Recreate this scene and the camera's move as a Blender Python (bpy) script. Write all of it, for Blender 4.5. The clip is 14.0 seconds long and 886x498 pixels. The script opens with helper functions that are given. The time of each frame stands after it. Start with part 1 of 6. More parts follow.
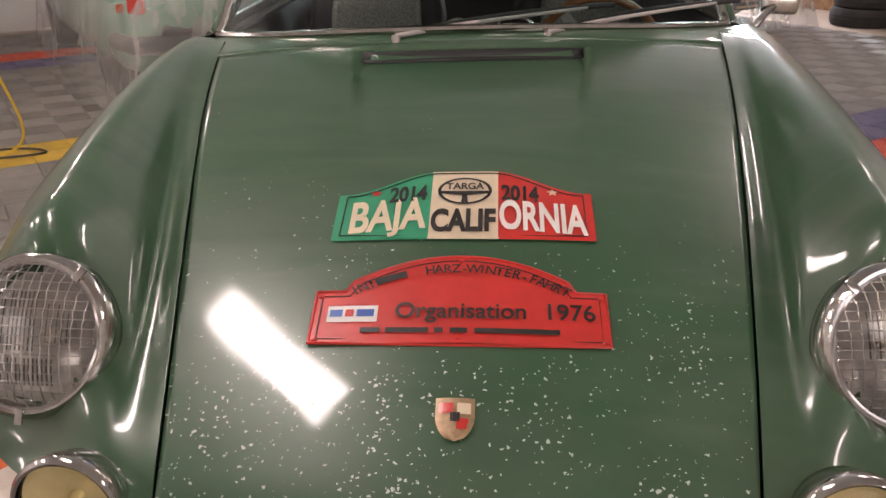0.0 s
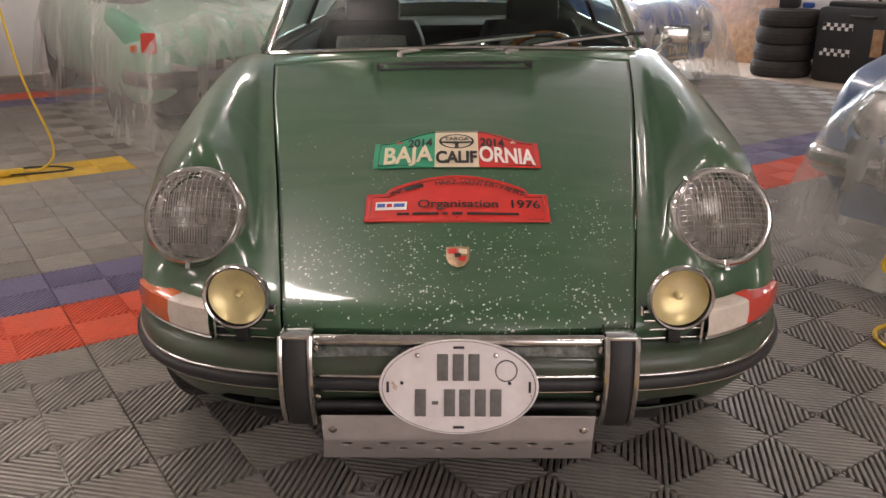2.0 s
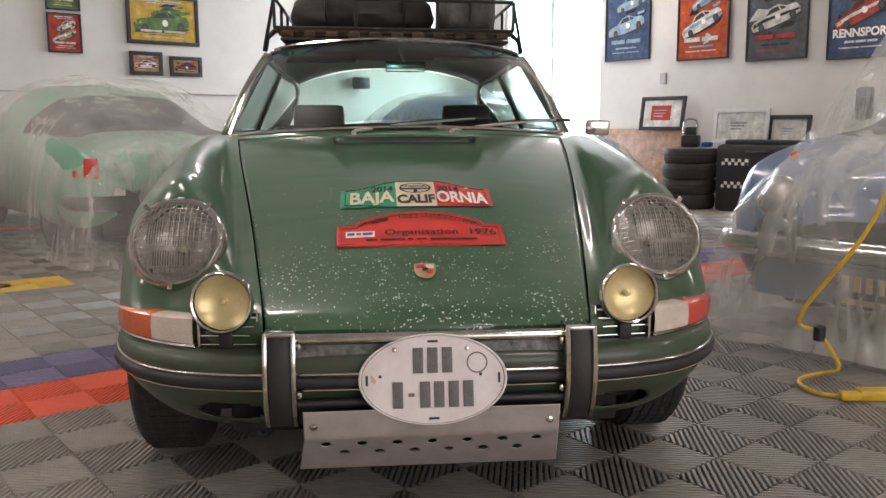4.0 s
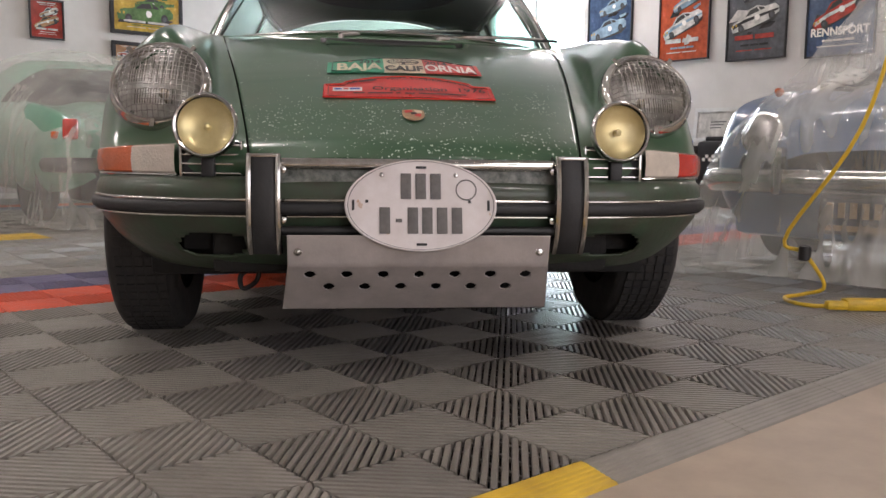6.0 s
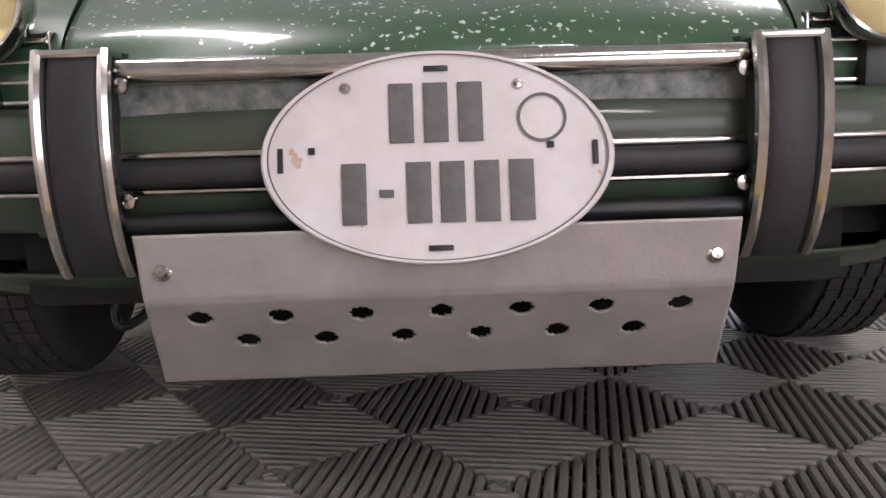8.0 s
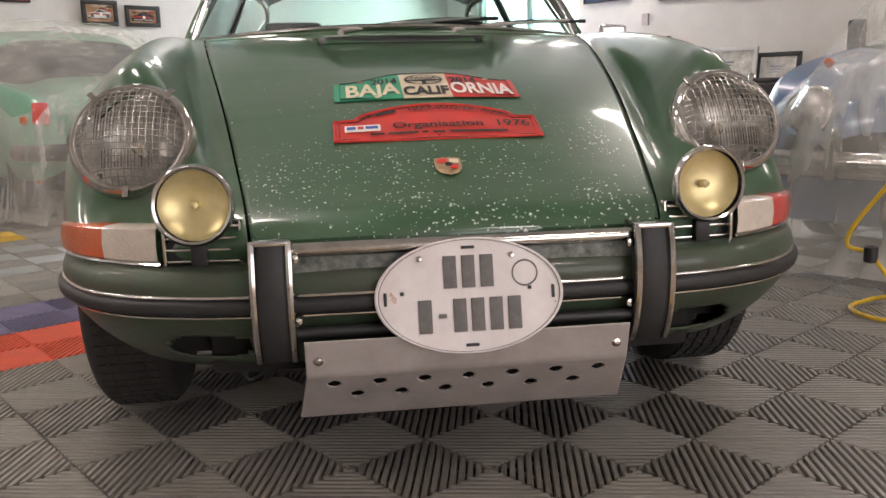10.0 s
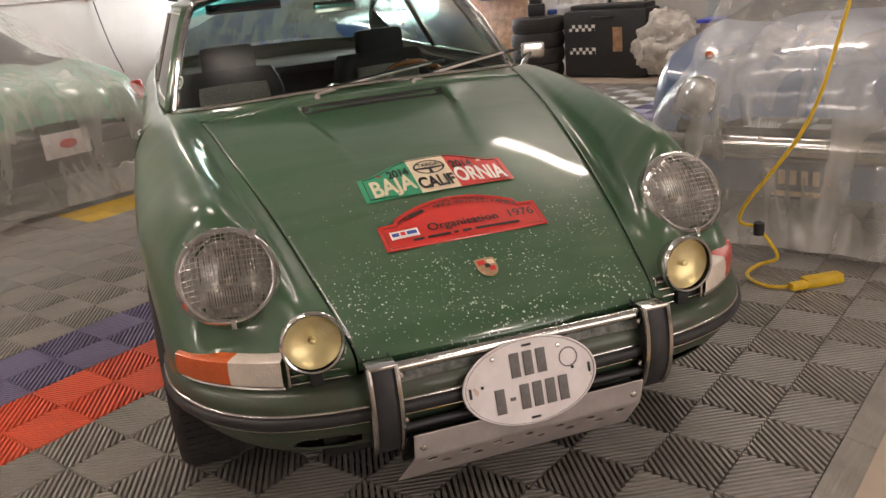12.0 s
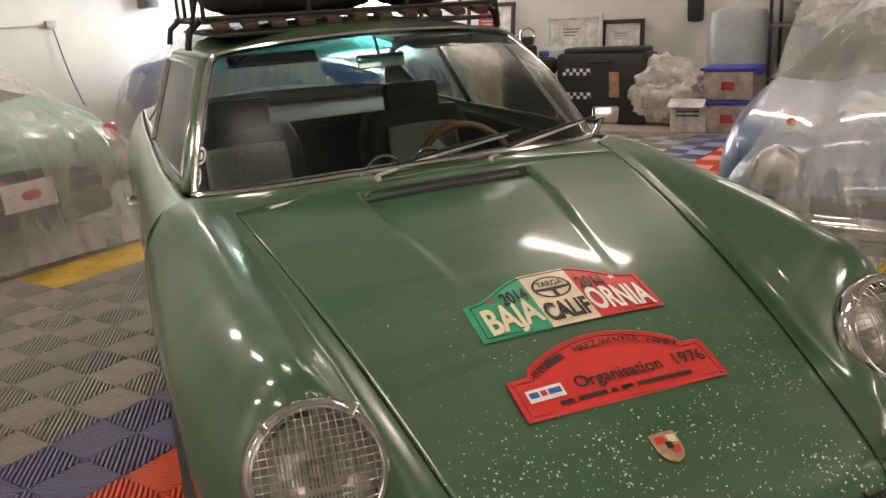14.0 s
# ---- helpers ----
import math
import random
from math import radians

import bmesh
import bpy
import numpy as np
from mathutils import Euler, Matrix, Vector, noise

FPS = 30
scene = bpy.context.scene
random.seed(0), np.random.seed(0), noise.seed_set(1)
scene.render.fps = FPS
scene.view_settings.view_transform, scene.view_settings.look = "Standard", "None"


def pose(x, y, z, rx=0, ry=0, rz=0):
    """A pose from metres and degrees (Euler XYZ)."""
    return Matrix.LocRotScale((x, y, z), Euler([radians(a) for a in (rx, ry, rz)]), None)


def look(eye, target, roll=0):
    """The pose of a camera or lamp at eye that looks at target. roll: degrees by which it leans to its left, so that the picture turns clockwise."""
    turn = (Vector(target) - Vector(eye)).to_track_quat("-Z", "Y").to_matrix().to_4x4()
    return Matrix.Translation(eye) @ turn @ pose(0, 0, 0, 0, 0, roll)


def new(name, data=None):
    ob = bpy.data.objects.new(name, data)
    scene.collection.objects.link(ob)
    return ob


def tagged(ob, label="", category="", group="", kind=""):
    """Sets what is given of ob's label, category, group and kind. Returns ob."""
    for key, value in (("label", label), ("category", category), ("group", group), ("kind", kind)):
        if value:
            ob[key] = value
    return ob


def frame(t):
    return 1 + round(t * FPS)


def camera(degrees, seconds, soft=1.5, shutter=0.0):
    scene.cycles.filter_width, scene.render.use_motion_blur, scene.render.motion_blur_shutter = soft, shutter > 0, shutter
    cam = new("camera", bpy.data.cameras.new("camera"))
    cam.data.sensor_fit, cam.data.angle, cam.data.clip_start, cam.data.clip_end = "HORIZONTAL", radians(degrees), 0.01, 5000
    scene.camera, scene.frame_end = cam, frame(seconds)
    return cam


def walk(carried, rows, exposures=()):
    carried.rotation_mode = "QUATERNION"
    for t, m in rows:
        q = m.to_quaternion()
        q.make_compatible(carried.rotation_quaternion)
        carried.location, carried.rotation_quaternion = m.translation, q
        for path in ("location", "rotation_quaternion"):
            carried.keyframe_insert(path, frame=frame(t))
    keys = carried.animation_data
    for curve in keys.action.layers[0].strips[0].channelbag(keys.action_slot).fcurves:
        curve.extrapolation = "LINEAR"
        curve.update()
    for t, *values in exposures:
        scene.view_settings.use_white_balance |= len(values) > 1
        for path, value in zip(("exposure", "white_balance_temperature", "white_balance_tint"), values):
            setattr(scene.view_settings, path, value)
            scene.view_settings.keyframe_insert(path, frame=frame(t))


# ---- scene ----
cam = camera(55.4, 14.0)
PATH = [
    (0, (0.046, -0.688, 1.217), (-0.071, 1.15, 0.436), -0.9),
    (0.5, (0.071, -0.915, 1.241), (0.009, 0.906, 0.416), -0.9),
    (1, (0.114, -1.158, 1.26), (0.033, 0.659, 0.428), -0.7),
    (1.5, (0.064, -1.339, 1.255), (-0.033, 0.496, 0.465), -1.4),
    (2, (-0.02, -1.494, 1.211), (-0.033, 0.394, 0.553), -0.0),
    (2.5, (-0.02, -1.582, 1.171), (0.043, 0.342, 0.629), 1.2),
    (3, (-0.008, -1.69, 1.121), (0.063, 0.252, 0.649), 1.0),
    (3.2, (-0.03, -1.712, 1.107), (0.047, 0.235, 0.657), 0.5),
    (5.3, (-0.184, -1.752, 0.58), (0.124, 0.223, 0.514), -0.2),
    (5.5, (-0.165, -1.767, 0.559), (0.091, 0.213, 0.442), 0.3),
    (6, (-0.149, -1.749, 0.5), (0.073, 0.227, 0.285), 0.7),
    (6.5, (-0.063, -1.281, 0.437), (0.098, 0.687, 0.12), -0.1),
    (7, (-0.002, -0.901, 0.402), (0.058, 1.062, 0.024), -0.7),
    (7.5, (-0.007, -0.799, 0.413), (0.039, 1.172, 0.077), -1.3),
    (8, (-0.012, -0.761, 0.441), (0.026, 1.212, 0.119), -1.7),
    (8.5, (0.0, -0.737, 0.461), (0.036, 1.236, 0.137), -1.7),
    (9, (-0.023, -0.945, 0.54), (0.039, 1.029, 0.223), -1.8),
    (9.2, (-0.04, -1.011, 0.556), (0.038, 0.964, 0.252), -1.9),
    (11.3, (-0.546, -1.764, 1.158), (-0.019, 0.079, 0.589), -1.5),
    (11.5, (-0.573, -1.708, 1.197), (-0.044, 0.128, 0.606), -2.5),
    (12, (-0.637, -1.543, 1.262), (-0.087, 0.277, 0.641), -5.3),
    (12.5, (-0.687, -1.391, 1.319), (-0.151, 0.443, 0.728), -4.2),
    (13, (-0.685, -1.191, 1.346), (-0.19, 0.662, 0.78), -3.7),
    (13.5, (-0.732, -1.018, 1.34), (-0.194, 0.827, 0.788), -3.6),
    (14, (-0.787, -0.852, 1.346), (-0.117, 0.946, 0.783), -3.5),
]
walk(cam, [(t, look(eye, target, roll)) for t, eye, target, roll in PATH], exposures=[(0, 0.03, 6800, 28), (3.2, 0.08, 6650, 21), (5.3, 0.0, 6400, 20), (6.2, 0.04, 6400, 21), (7.0, 0.50, 6150, 24), (8.6, 0.46, 6050, 22), (9.2, 0.34, 6250, 18), (11.3, 0.10, 7000, 23), (14, 0.02, 7200, 20)])

# ---- light ----
AX = radians(56.0)
UX, UY = math.sin(AX), math.cos(AX)


def uv(u, v, z=0.0):
    """Room axes (u along the far wall, v towards it) to the world."""
    return Vector((u * UX - v * UY, u * UY + v * UX, z))


def room(u, v, z=0.0, turn=0.0):
    return pose(*uv(u, v, z), 0, 0, 34.0 + turn)


world = bpy.data.worlds.new("sky")
scene.world = world
world.use_nodes = True
wn = world.node_tree.nodes
sky = wn.new("ShaderNodeTexSky")
sky.sky_type, sky.sun_disc, sky.sun_elevation, sky.sun_rotation = "NISHITA", False, radians(40), radians(200)
world.node_tree.links.new(sky.outputs[0], wn["Background"].inputs[0])
wn["Background"].inputs[1].default_value = 0.12

# ---- materials ----


def mat(name, color, rough=0.5, metal=0.0, vary=0.15, scale=8.0, bump=0.0, bscale=60.0, coat=0.0, trans=0.0, alpha=1.0, emit=None, strength=0.0, dirt=None, random_amount=0.0):
    m = bpy.data.materials.new(name)
    m.use_nodes = True
    nt = m.node_tree
    b = nt.nodes["Principled BSDF"]
    b.inputs["Roughness"].default_value = rough
    b.inputs["Metallic"].default_value = metal
    b.inputs["Coat Weight"].default_value = coat
    b.inputs["Coat Roughness"].default_value = 0.04
    b.inputs["Transmission Weight"].default_value = trans
    b.inputs["Alpha"].default_value = alpha
    col = (*color, 1)
    b.inputs["Base Color"].default_value = col
    tc = nt.nodes.new("ShaderNodeTexCoord")
    if vary > 0:
        n = nt.nodes.new("ShaderNodeTexNoise")
        n.inputs["Scale"].default_value = scale
        n.inputs["Detail"].default_value = 8
        n.inputs["Roughness"].default_value = 0.65
        nt.links.new(tc.outputs["Object"], n.inputs["Vector"])
        r = nt.nodes.new("ShaderNodeValToRGB")
        d = dirt or tuple(c * (1 - 2 * vary) for c in color)
        r.color_ramp.elements[0].position, r.color_ramp.elements[1].position = 0.3, 0.7
        r.color_ramp.elements[0].color = (*[max(0, c) for c in d], 1)
        r.color_ramp.elements[1].color = (*[min(1, c * (1 + vary)) for c in color], 1)
        nt.links.new(n.outputs["Fac"], r.inputs[0])
        src = r.outputs[0]
        if random_amount > 0:
            oi = nt.nodes.new("ShaderNodeObjectInfo")
            mr = nt.nodes.new("ShaderNodeMapRange")
            mr.inputs["To Min"].default_value, mr.inputs["To Max"].default_value = 1 - random_amount, 1 + random_amount
            nt.links.new(oi.outputs["Random"], mr.inputs["Value"])
            vm = nt.nodes.new("ShaderNodeVectorMath")
            vm.operation = "SCALE"
            nt.links.new(src, vm.inputs[0])
            nt.links.new(mr.outputs[0], vm.inputs["Scale"])
            src = vm.outputs[0]
        nt.links.new(src, b.inputs["Base Color"])
        rr = nt.nodes.new("ShaderNodeMapRange")
        rr.inputs["To Min"].default_value, rr.inputs["To Max"].default_value = max(0.02, rough * 0.8), min(1, rough * 1.25)
        nt.links.new(n.outputs["Fac"], rr.inputs["Value"])
        nt.links.new(rr.outputs[0], b.inputs["Roughness"])
    if bump > 0:
        n2 = nt.nodes.new("ShaderNodeTexNoise")
        n2.inputs["Scale"].default_value = bscale
        n2.inputs["Detail"].default_value = 6
        nt.links.new(tc.outputs["Object"], n2.inputs["Vector"])
        bp = nt.nodes.new("ShaderNodeBump")
        bp.inputs["Strength"].default_value = bump
        bp.inputs["Distance"].default_value = 0.01
        nt.links.new(n2.outputs["Fac"], bp.inputs["Height"])
        nt.links.new(bp.outputs[0], b.inputs["Normal"])
    if emit:
        b.inputs["Emission Color"].default_value = (*emit, 1)
        b.inputs["Emission Strength"].default_value = strength
    return m


def paint_material(name, color, chips):
    """Old green gloss paint with dust; chips: stone chips towards the nose."""
    m = mat(name, color, 0.32, 0, 0.10, 3.0, coat=0.7)
    nt = m.node_tree
    b = nt.nodes["Principled BSDF"]
    b.inputs["Coat Roughness"].default_value = 0.09
    base = b.inputs["Base Color"].links[0].from_socket
    tc = nt.nodes.new("ShaderNodeTexCoord")
    wipe = nt.nodes.new("ShaderNodeMapping")
    wipe.inputs["Rotation"].default_value = (0, 0, 0.6)
    wipe.inputs["Scale"].default_value = (1.6, 7.0, 2.0)
    nt.links.new(tc.outputs["Object"], wipe.inputs[0])
    smear = nt.nodes.new("ShaderNodeTexNoise")
    smear.inputs["Scale"].default_value = 1.1
    smear.inputs["Detail"].default_value = 7
    smear.inputs["Distortion"].default_value = 0.8
    nt.links.new(wipe.outputs[0], smear.inputs["Vector"])
    amount = nt.nodes.new("ShaderNodeMapRange")
    amount.inputs["From Min"].default_value, amount.inputs["From Max"].default_value = 0.42, 0.72
    amount.inputs["To Min"].default_value, amount.inputs["To Max"].default_value = 0.02, 0.15
    nt.links.new(smear.outputs["Fac"], amount.inputs["Value"])
    dust = nt.nodes.new("ShaderNodeMix")
    dust.data_type = "RGBA"
    nt.links.new(amount.outputs[0], dust.inputs["Factor"])
    nt.links.new(base, dust.inputs["A"])
    dust.inputs["B"].default_value = (0.30, 0.31, 0.26, 1)
    nt.links.new(dust.outputs["Result"], b.inputs["Base Color"])
    base = dust.outputs["Result"]
    haze = nt.nodes.new("ShaderNodeMapRange")
    haze.inputs["From Min"].default_value, haze.inputs["From Max"].default_value = 0.35, 0.75
    haze.inputs["To Min"].default_value, haze.inputs["To Max"].default_value = 0.03, 0.14
    nt.links.new(smear.outputs["Fac"], haze.inputs["Value"])
    nt.links.new(haze.outputs[0], b.inputs["Coat Roughness"])
    if chips:
        vo = nt.nodes.new("ShaderNodeTexVoronoi")
        vo.inputs["Scale"].default_value = 138
        wob = nt.nodes.new("ShaderNodeTexNoise")
        wob.inputs["Scale"].default_value = 160
        mixv = nt.nodes.new("ShaderNodeVectorMath")
        mixv.operation = "MULTIPLY_ADD"
        mixv.inputs[1].default_value = (0.011, 0.011, 0.011)
        nt.links.new(tc.outputs["Object"], wob.inputs["Vector"])
        nt.links.new(wob.outputs["Color"], mixv.inputs[0])
        nt.links.new(tc.outputs["Object"], mixv.inputs[2])
        nt.links.new(mixv.outputs[0], vo.inputs["Vector"])
        clump = nt.nodes.new("ShaderNodeTexNoise")
        clump.inputs["Scale"].default_value = 7
        clump.inputs["Detail"].default_value = 3
        nt.links.new(tc.outputs["Object"], clump.inputs["Vector"])
        sep = nt.nodes.new("ShaderNodeSeparateXYZ")
        nt.links.new(tc.outputs["Object"], sep.inputs[0])
        near = nt.nodes.new("ShaderNodeMapRange")
        near.inputs["From Min"].default_value, near.inputs["From Max"].default_value = 0.08, 0.75
        near.inputs["To Min"].default_value, near.inputs["To Max"].default_value = 0.275, -0.05
        nt.links.new(sep.outputs["Y"], near.inputs["Value"])
        rnd = nt.nodes.new("ShaderNodeSeparateColor")
        nt.links.new(vo.outputs["Color"], rnd.inputs[0])
        size = nt.nodes.new("ShaderNodeMath")
        size.operation = "MULTIPLY_ADD"
        nt.links.new(clump.outputs["Fac"], size.inputs[0])
        size.inputs[1].default_value = 0.75
        nt.links.new(near.outputs[0], size.inputs[2])
        s2 = nt.nodes.new("ShaderNodeMath")
        s2.operation = "MULTIPLY_ADD"
        nt.links.new(rnd.outputs[0], s2.inputs[0])
        s2.inputs[1].default_value = 0.62
        s2.inputs[2].default_value = -0.90
        s3 = nt.nodes.new("ShaderNodeMath")
        nt.links.new(size.outputs[0], s3.inputs[0])
        nt.links.new(s2.outputs[0], s3.inputs[1])
        lt = nt.nodes.new("ShaderNodeMath")
        lt.operation = "LESS_THAN"
        nt.links.new(vo.outputs["Distance"], lt.inputs[0])
        nt.links.new(s3.outputs[0], lt.inputs[1])
        mx = nt.nodes.new("ShaderNodeMix")
        mx.data_type = "RGBA"
        nt.links.new(lt.outputs[0], mx.inputs["Factor"])
        nt.links.new(base, mx.inputs["A"])
        mx.inputs["B"].default_value = (0.52, 0.58, 0.52, 1)
        nt.links.new(mx.outputs["Result"], b.inputs["Base Color"])
        inv = nt.nodes.new("ShaderNodeMath")
        inv.operation = "MULTIPLY_ADD"
        nt.links.new(lt.outputs[0], inv.inputs[0])
        inv.inputs[1].default_value, inv.inputs[2].default_value = -0.65, 0.7
        nt.links.new(inv.outputs[0], b.inputs["Coat Weight"])
    return m


def glass_material(name, tint, rough=0.0, clear=0.9):
    """Thin pane: mostly clear, with a mirror share by Fresnel."""
    m = bpy.data.materials.new(name)
    m.use_nodes = True
    nt = m.node_tree
    nt.nodes.remove(nt.nodes["Principled BSDF"])
    out = nt.nodes["Material Output"]
    tr = nt.nodes.new("ShaderNodeBsdfTransparent")
    tr.inputs[0].default_value = (*tint, 1)
    gl = nt.nodes.new("ShaderNodeBsdfGlossy")
    gl.inputs["Roughness"].default_value = rough
    lw = nt.nodes.new("ShaderNodeLayerWeight")
    lw.inputs[0].default_value = 0.5
    pw = nt.nodes.new("ShaderNodeMath")
    pw.operation, pw.inputs[1].default_value = "POWER", 4.0
    nt.links.new(lw.outputs["Facing"], pw.inputs[0])
    fr = nt.nodes.new("ShaderNodeMath")
    fr.operation, fr.inputs[1].default_value, fr.inputs[2].default_value = "MULTIPLY_ADD", 0.85, 0.012
    nt.links.new(pw.outputs[0], fr.inputs[0])
    mx = nt.nodes.new("ShaderNodeMixShader")
    nt.links.new(fr.outputs[0], mx.inputs[0])
    nt.links.new(tr.outputs[0], mx.inputs[1])
    nt.links.new(gl.outputs[0], mx.inputs[2])
    nt.links.new(mx.outputs[0], out.inputs[0])
    return m


def film_material(name):
    """Clear plastic sheet: thin milky film with bright creases along its pull."""
    m = bpy.data.materials.new(name)
    m.use_nodes = True
    nt = m.node_tree
    b = nt.nodes["Principled BSDF"]
    b.inputs["Base Color"].default_value = (0.86, 0.84, 0.78, 1)
    b.inputs["Roughness"].default_value = 0.15
    b.inputs["Specular IOR Level"].default_value = 1.0
    tc = nt.nodes.new("ShaderNodeTexCoord")

    def streaks(scale, stretch, distortion):
        mp = nt.nodes.new("ShaderNodeMapping")
        mp.inputs["Scale"].default_value = stretch
        nt.links.new(tc.outputs["Object"], mp.inputs[0])
        n = nt.nodes.new("ShaderNodeTexNoise")
        n.inputs["Scale"].default_value = scale
        n.inputs["Detail"].default_value = 3
        n.inputs["Distortion"].default_value = distortion
        nt.links.new(mp.outputs[0], n.inputs["Vector"])
        r = nt.nodes.new("ShaderNodeValToRGB")
        e = r.color_ramp.elements
        e[0].position, e[0].color = 0.40, (0, 0, 0, 1)
        e[1].position, e[1].color = 0.60, (0, 0, 0, 1)
        mid = e.new(0.5)
        mid.color = (1, 1, 1, 1)
        nt.links.new(n.outputs["Fac"], r.inputs[0])
        return n.outputs["Fac"], r.outputs[0]

    n1, fold = streaks(1.2, (3.4, 1.1, 1.1), 0.4)
    n2, crease = streaks(2.6, (1.8, 2.6, 0.6), 0.6)
    soft = nt.nodes.new("ShaderNodeTexNoise")
    soft.inputs["Scale"].default_value = 1.3
    soft.inputs["Detail"].default_value = 3
    nt.links.new(tc.outputs["Object"], soft.inputs["Vector"])
    milk = nt.nodes.new("ShaderNodeMapRange")
    milk.inputs["From Min"].default_value, milk.inputs["From Max"].default_value = 0.3, 0.7
    milk.inputs["To Min"].default_value, milk.inputs["To Max"].default_value = 0.15, 0.32
    nt.links.new(soft.outputs["Fac"], milk.inputs["Value"])
    first = nt.nodes.new("ShaderNodeMath")
    first.operation, first.inputs[1].default_value = "MULTIPLY_ADD", 0.11
    nt.links.new(fold, first.inputs[0])
    nt.links.new(milk.outputs[0], first.inputs[2])
    second = nt.nodes.new("ShaderNodeMath")
    second.operation, second.inputs[1].default_value = "MULTIPLY_ADD", 0.06
    nt.links.new(crease, second.inputs[0])
    nt.links.new(first.outputs[0], second.inputs[2])
    nt.links.new(second.outputs[0], b.inputs["Alpha"])
    height = nt.nodes.new("ShaderNodeMath")
    height.operation, height.inputs[1].default_value = "MULTIPLY_ADD", 0.5
    nt.links.new(n2, height.inputs[0])
    nt.links.new(n1, height.inputs[2])
    bp = nt.nodes.new("ShaderNodeBump")
    bp.inputs["Strength"].default_value = 0.9
    bp.inputs["Distance"].default_value = 0.10
    nt.links.new(height.outputs[0], bp.inputs["Height"])
    nt.links.new(bp.outputs[0], b.inputs["Normal"])
    return m


GREEN = paint_material("green_paint", (0.024, 0.086, 0.036), False)
GREEN_DIRTY = mat("dirty_green_paint", (0.028, 0.060, 0.032), 0.46, 0, 0.2, 14, 0.12, 60, coat=0.25, dirt=(0.045, 0.042, 0.030))
GREEN_CHIPPED = paint_material("green_paint_chipped", (0.024, 0.086, 0.036), True)
CHROME = mat("chrome", (0.62, 0.61, 0.59), 0.14, 1.0, 0.10, 30, dirt=(0.42, 0.40, 0.37))
ALLOY = mat("brushed_alloy", (0.44, 0.40, 0.385), 0.48, 0.25, 0.10, 14, 0.05, 200, dirt=(0.36, 0.325, 0.305))
SCUFFED = mat("flaking_backing", (0.030, 0.042, 0.036), 0.5, 0, 0.2, 48, 0.2, 90, dirt=(0.26, 0.27, 0.25))
RUBBER = mat("black_rubber", (0.022, 0.022, 0.023), 0.55, 0, 0.2, 20, 0.1, 120)
TYRE = mat("tyre_rubber", (0.020, 0.019, 0.019), 0.8, 0, 0.25, 12, 0.3, 90, dirt=(0.035, 0.031, 0.028))
BLACK = mat("black_paint", (0.014, 0.014, 0.015), 0.45, 0, 0.2, 20)
# black of the underside, also painted shade below floor ribs and in ducts
DARK = mat("underside_and_shade_black", (0.012, 0.011, 0.010), 0.9, 0, 0.3, 9, 0.3, 40)
WHITE_PLATE = mat("white_enamel", (0.72, 0.68, 0.68), 0.38, 0, 0.06, 12, dirt=(0.60, 0.54, 0.52))
PLATE_GREY = mat("plate_grey_figures", (0.13, 0.12, 0.115), 0.5, 0, 0.15, 60)
ORANGE_LENS = mat("orange_lens", (0.62, 0.12, 0.03), 0.18, 0, 0.10, 20, 0.25, 160, coat=0.5)
RED_LENS = mat("red_lens", (0.55, 0.035, 0.02), 0.18, 0, 0.10, 20, 0.2, 160, coat=0.5)
WHITE_LENS = mat("white_lens", (0.62, 0.55, 0.47), 0.2, 0, 0.08, 20, 0.25, 160, coat=0.5)
HEAD_LENS = mat("headlight_lens", (0.50, 0.48, 0.46), 0.16, 0.45, 0.18, 18, 0.3, 70, coat=0.8, dirt=(0.17, 0.16, 0.15))
BOWL = mat("dull_reflector", (0.64, 0.62, 0.60), 0.32, 0.65, 0.20, 22, dirt=(0.36, 0.35, 0.34))
LAMP_GLASS = glass_material("lamp_glass", (0.86, 0.86, 0.84), 0.06)
FLUTE = glass_material("flute_glass", (0.72, 0.71, 0.69), 0.12)
FOG_GLASS = glass_material("yellow_lamp_glass", (0.96, 0.93, 0.80), 0.10)
FOG_BOWL = mat("yellowed_reflector", (0.70, 0.64, 0.46), 0.32, 0.5, 0.14, 25, dirt=(0.66, 0.58, 0.38))
WIRE = mat("wire_mesh", (0.45, 0.43, 0.41), 0.3, 1.0, 0.15, 60)
GLASS = glass_material("window_glass", (0.62, 0.73, 0.69), 0.30)
TINT = glass_material("tinted_band", (0.10, 0.62, 0.60))
BADGE_RED = mat("badge_red", (0.60, 0.035, 0.025), 0.32, 0, 0.08, 20, coat=0.3)
BADGE_GREEN = mat("badge_green", (0.02, 0.33, 0.17), 0.32, 0, 0.06, 20, coat=0.3)
BADGE_CREAM = mat("badge_cream", (0.74, 0.62, 0.44), 0.32, 0, 0.05, 20, coat=0.3)
BADGE_BLACK = mat("badge_black", (0.02, 0.018, 0.016), 0.4, 0, 0.1, 30)
BADGE_WHITE = mat("badge_white", (0.80, 0.77, 0.72), 0.35, 0, 0.05, 30)
BADGE_BLUE = mat("badge_blue", (0.03, 0.10, 0.38), 0.35, 0, 0.05, 30)
BRASS = mat("brass", (0.44, 0.30, 0.17), 0.42, 0.35, 0.2, 60)
WOOD = mat("varnished_wood", (0.30, 0.11, 0.035), 0.25, 0, 0.25, 30, coat=0.6)
VINYL = mat("black_vinyl", (0.014, 0.014, 0.014), 0.68, 0, 0.2, 25, 0.15, 200)
CLOTH = mat("woven_cloth", (0.30, 0.29, 0.26), 0.9, 0, 0.35, 220, 0.3, 300, dirt=(0.05, 0.05, 0.045))
FILM = film_material("clear_plastic_sheet")
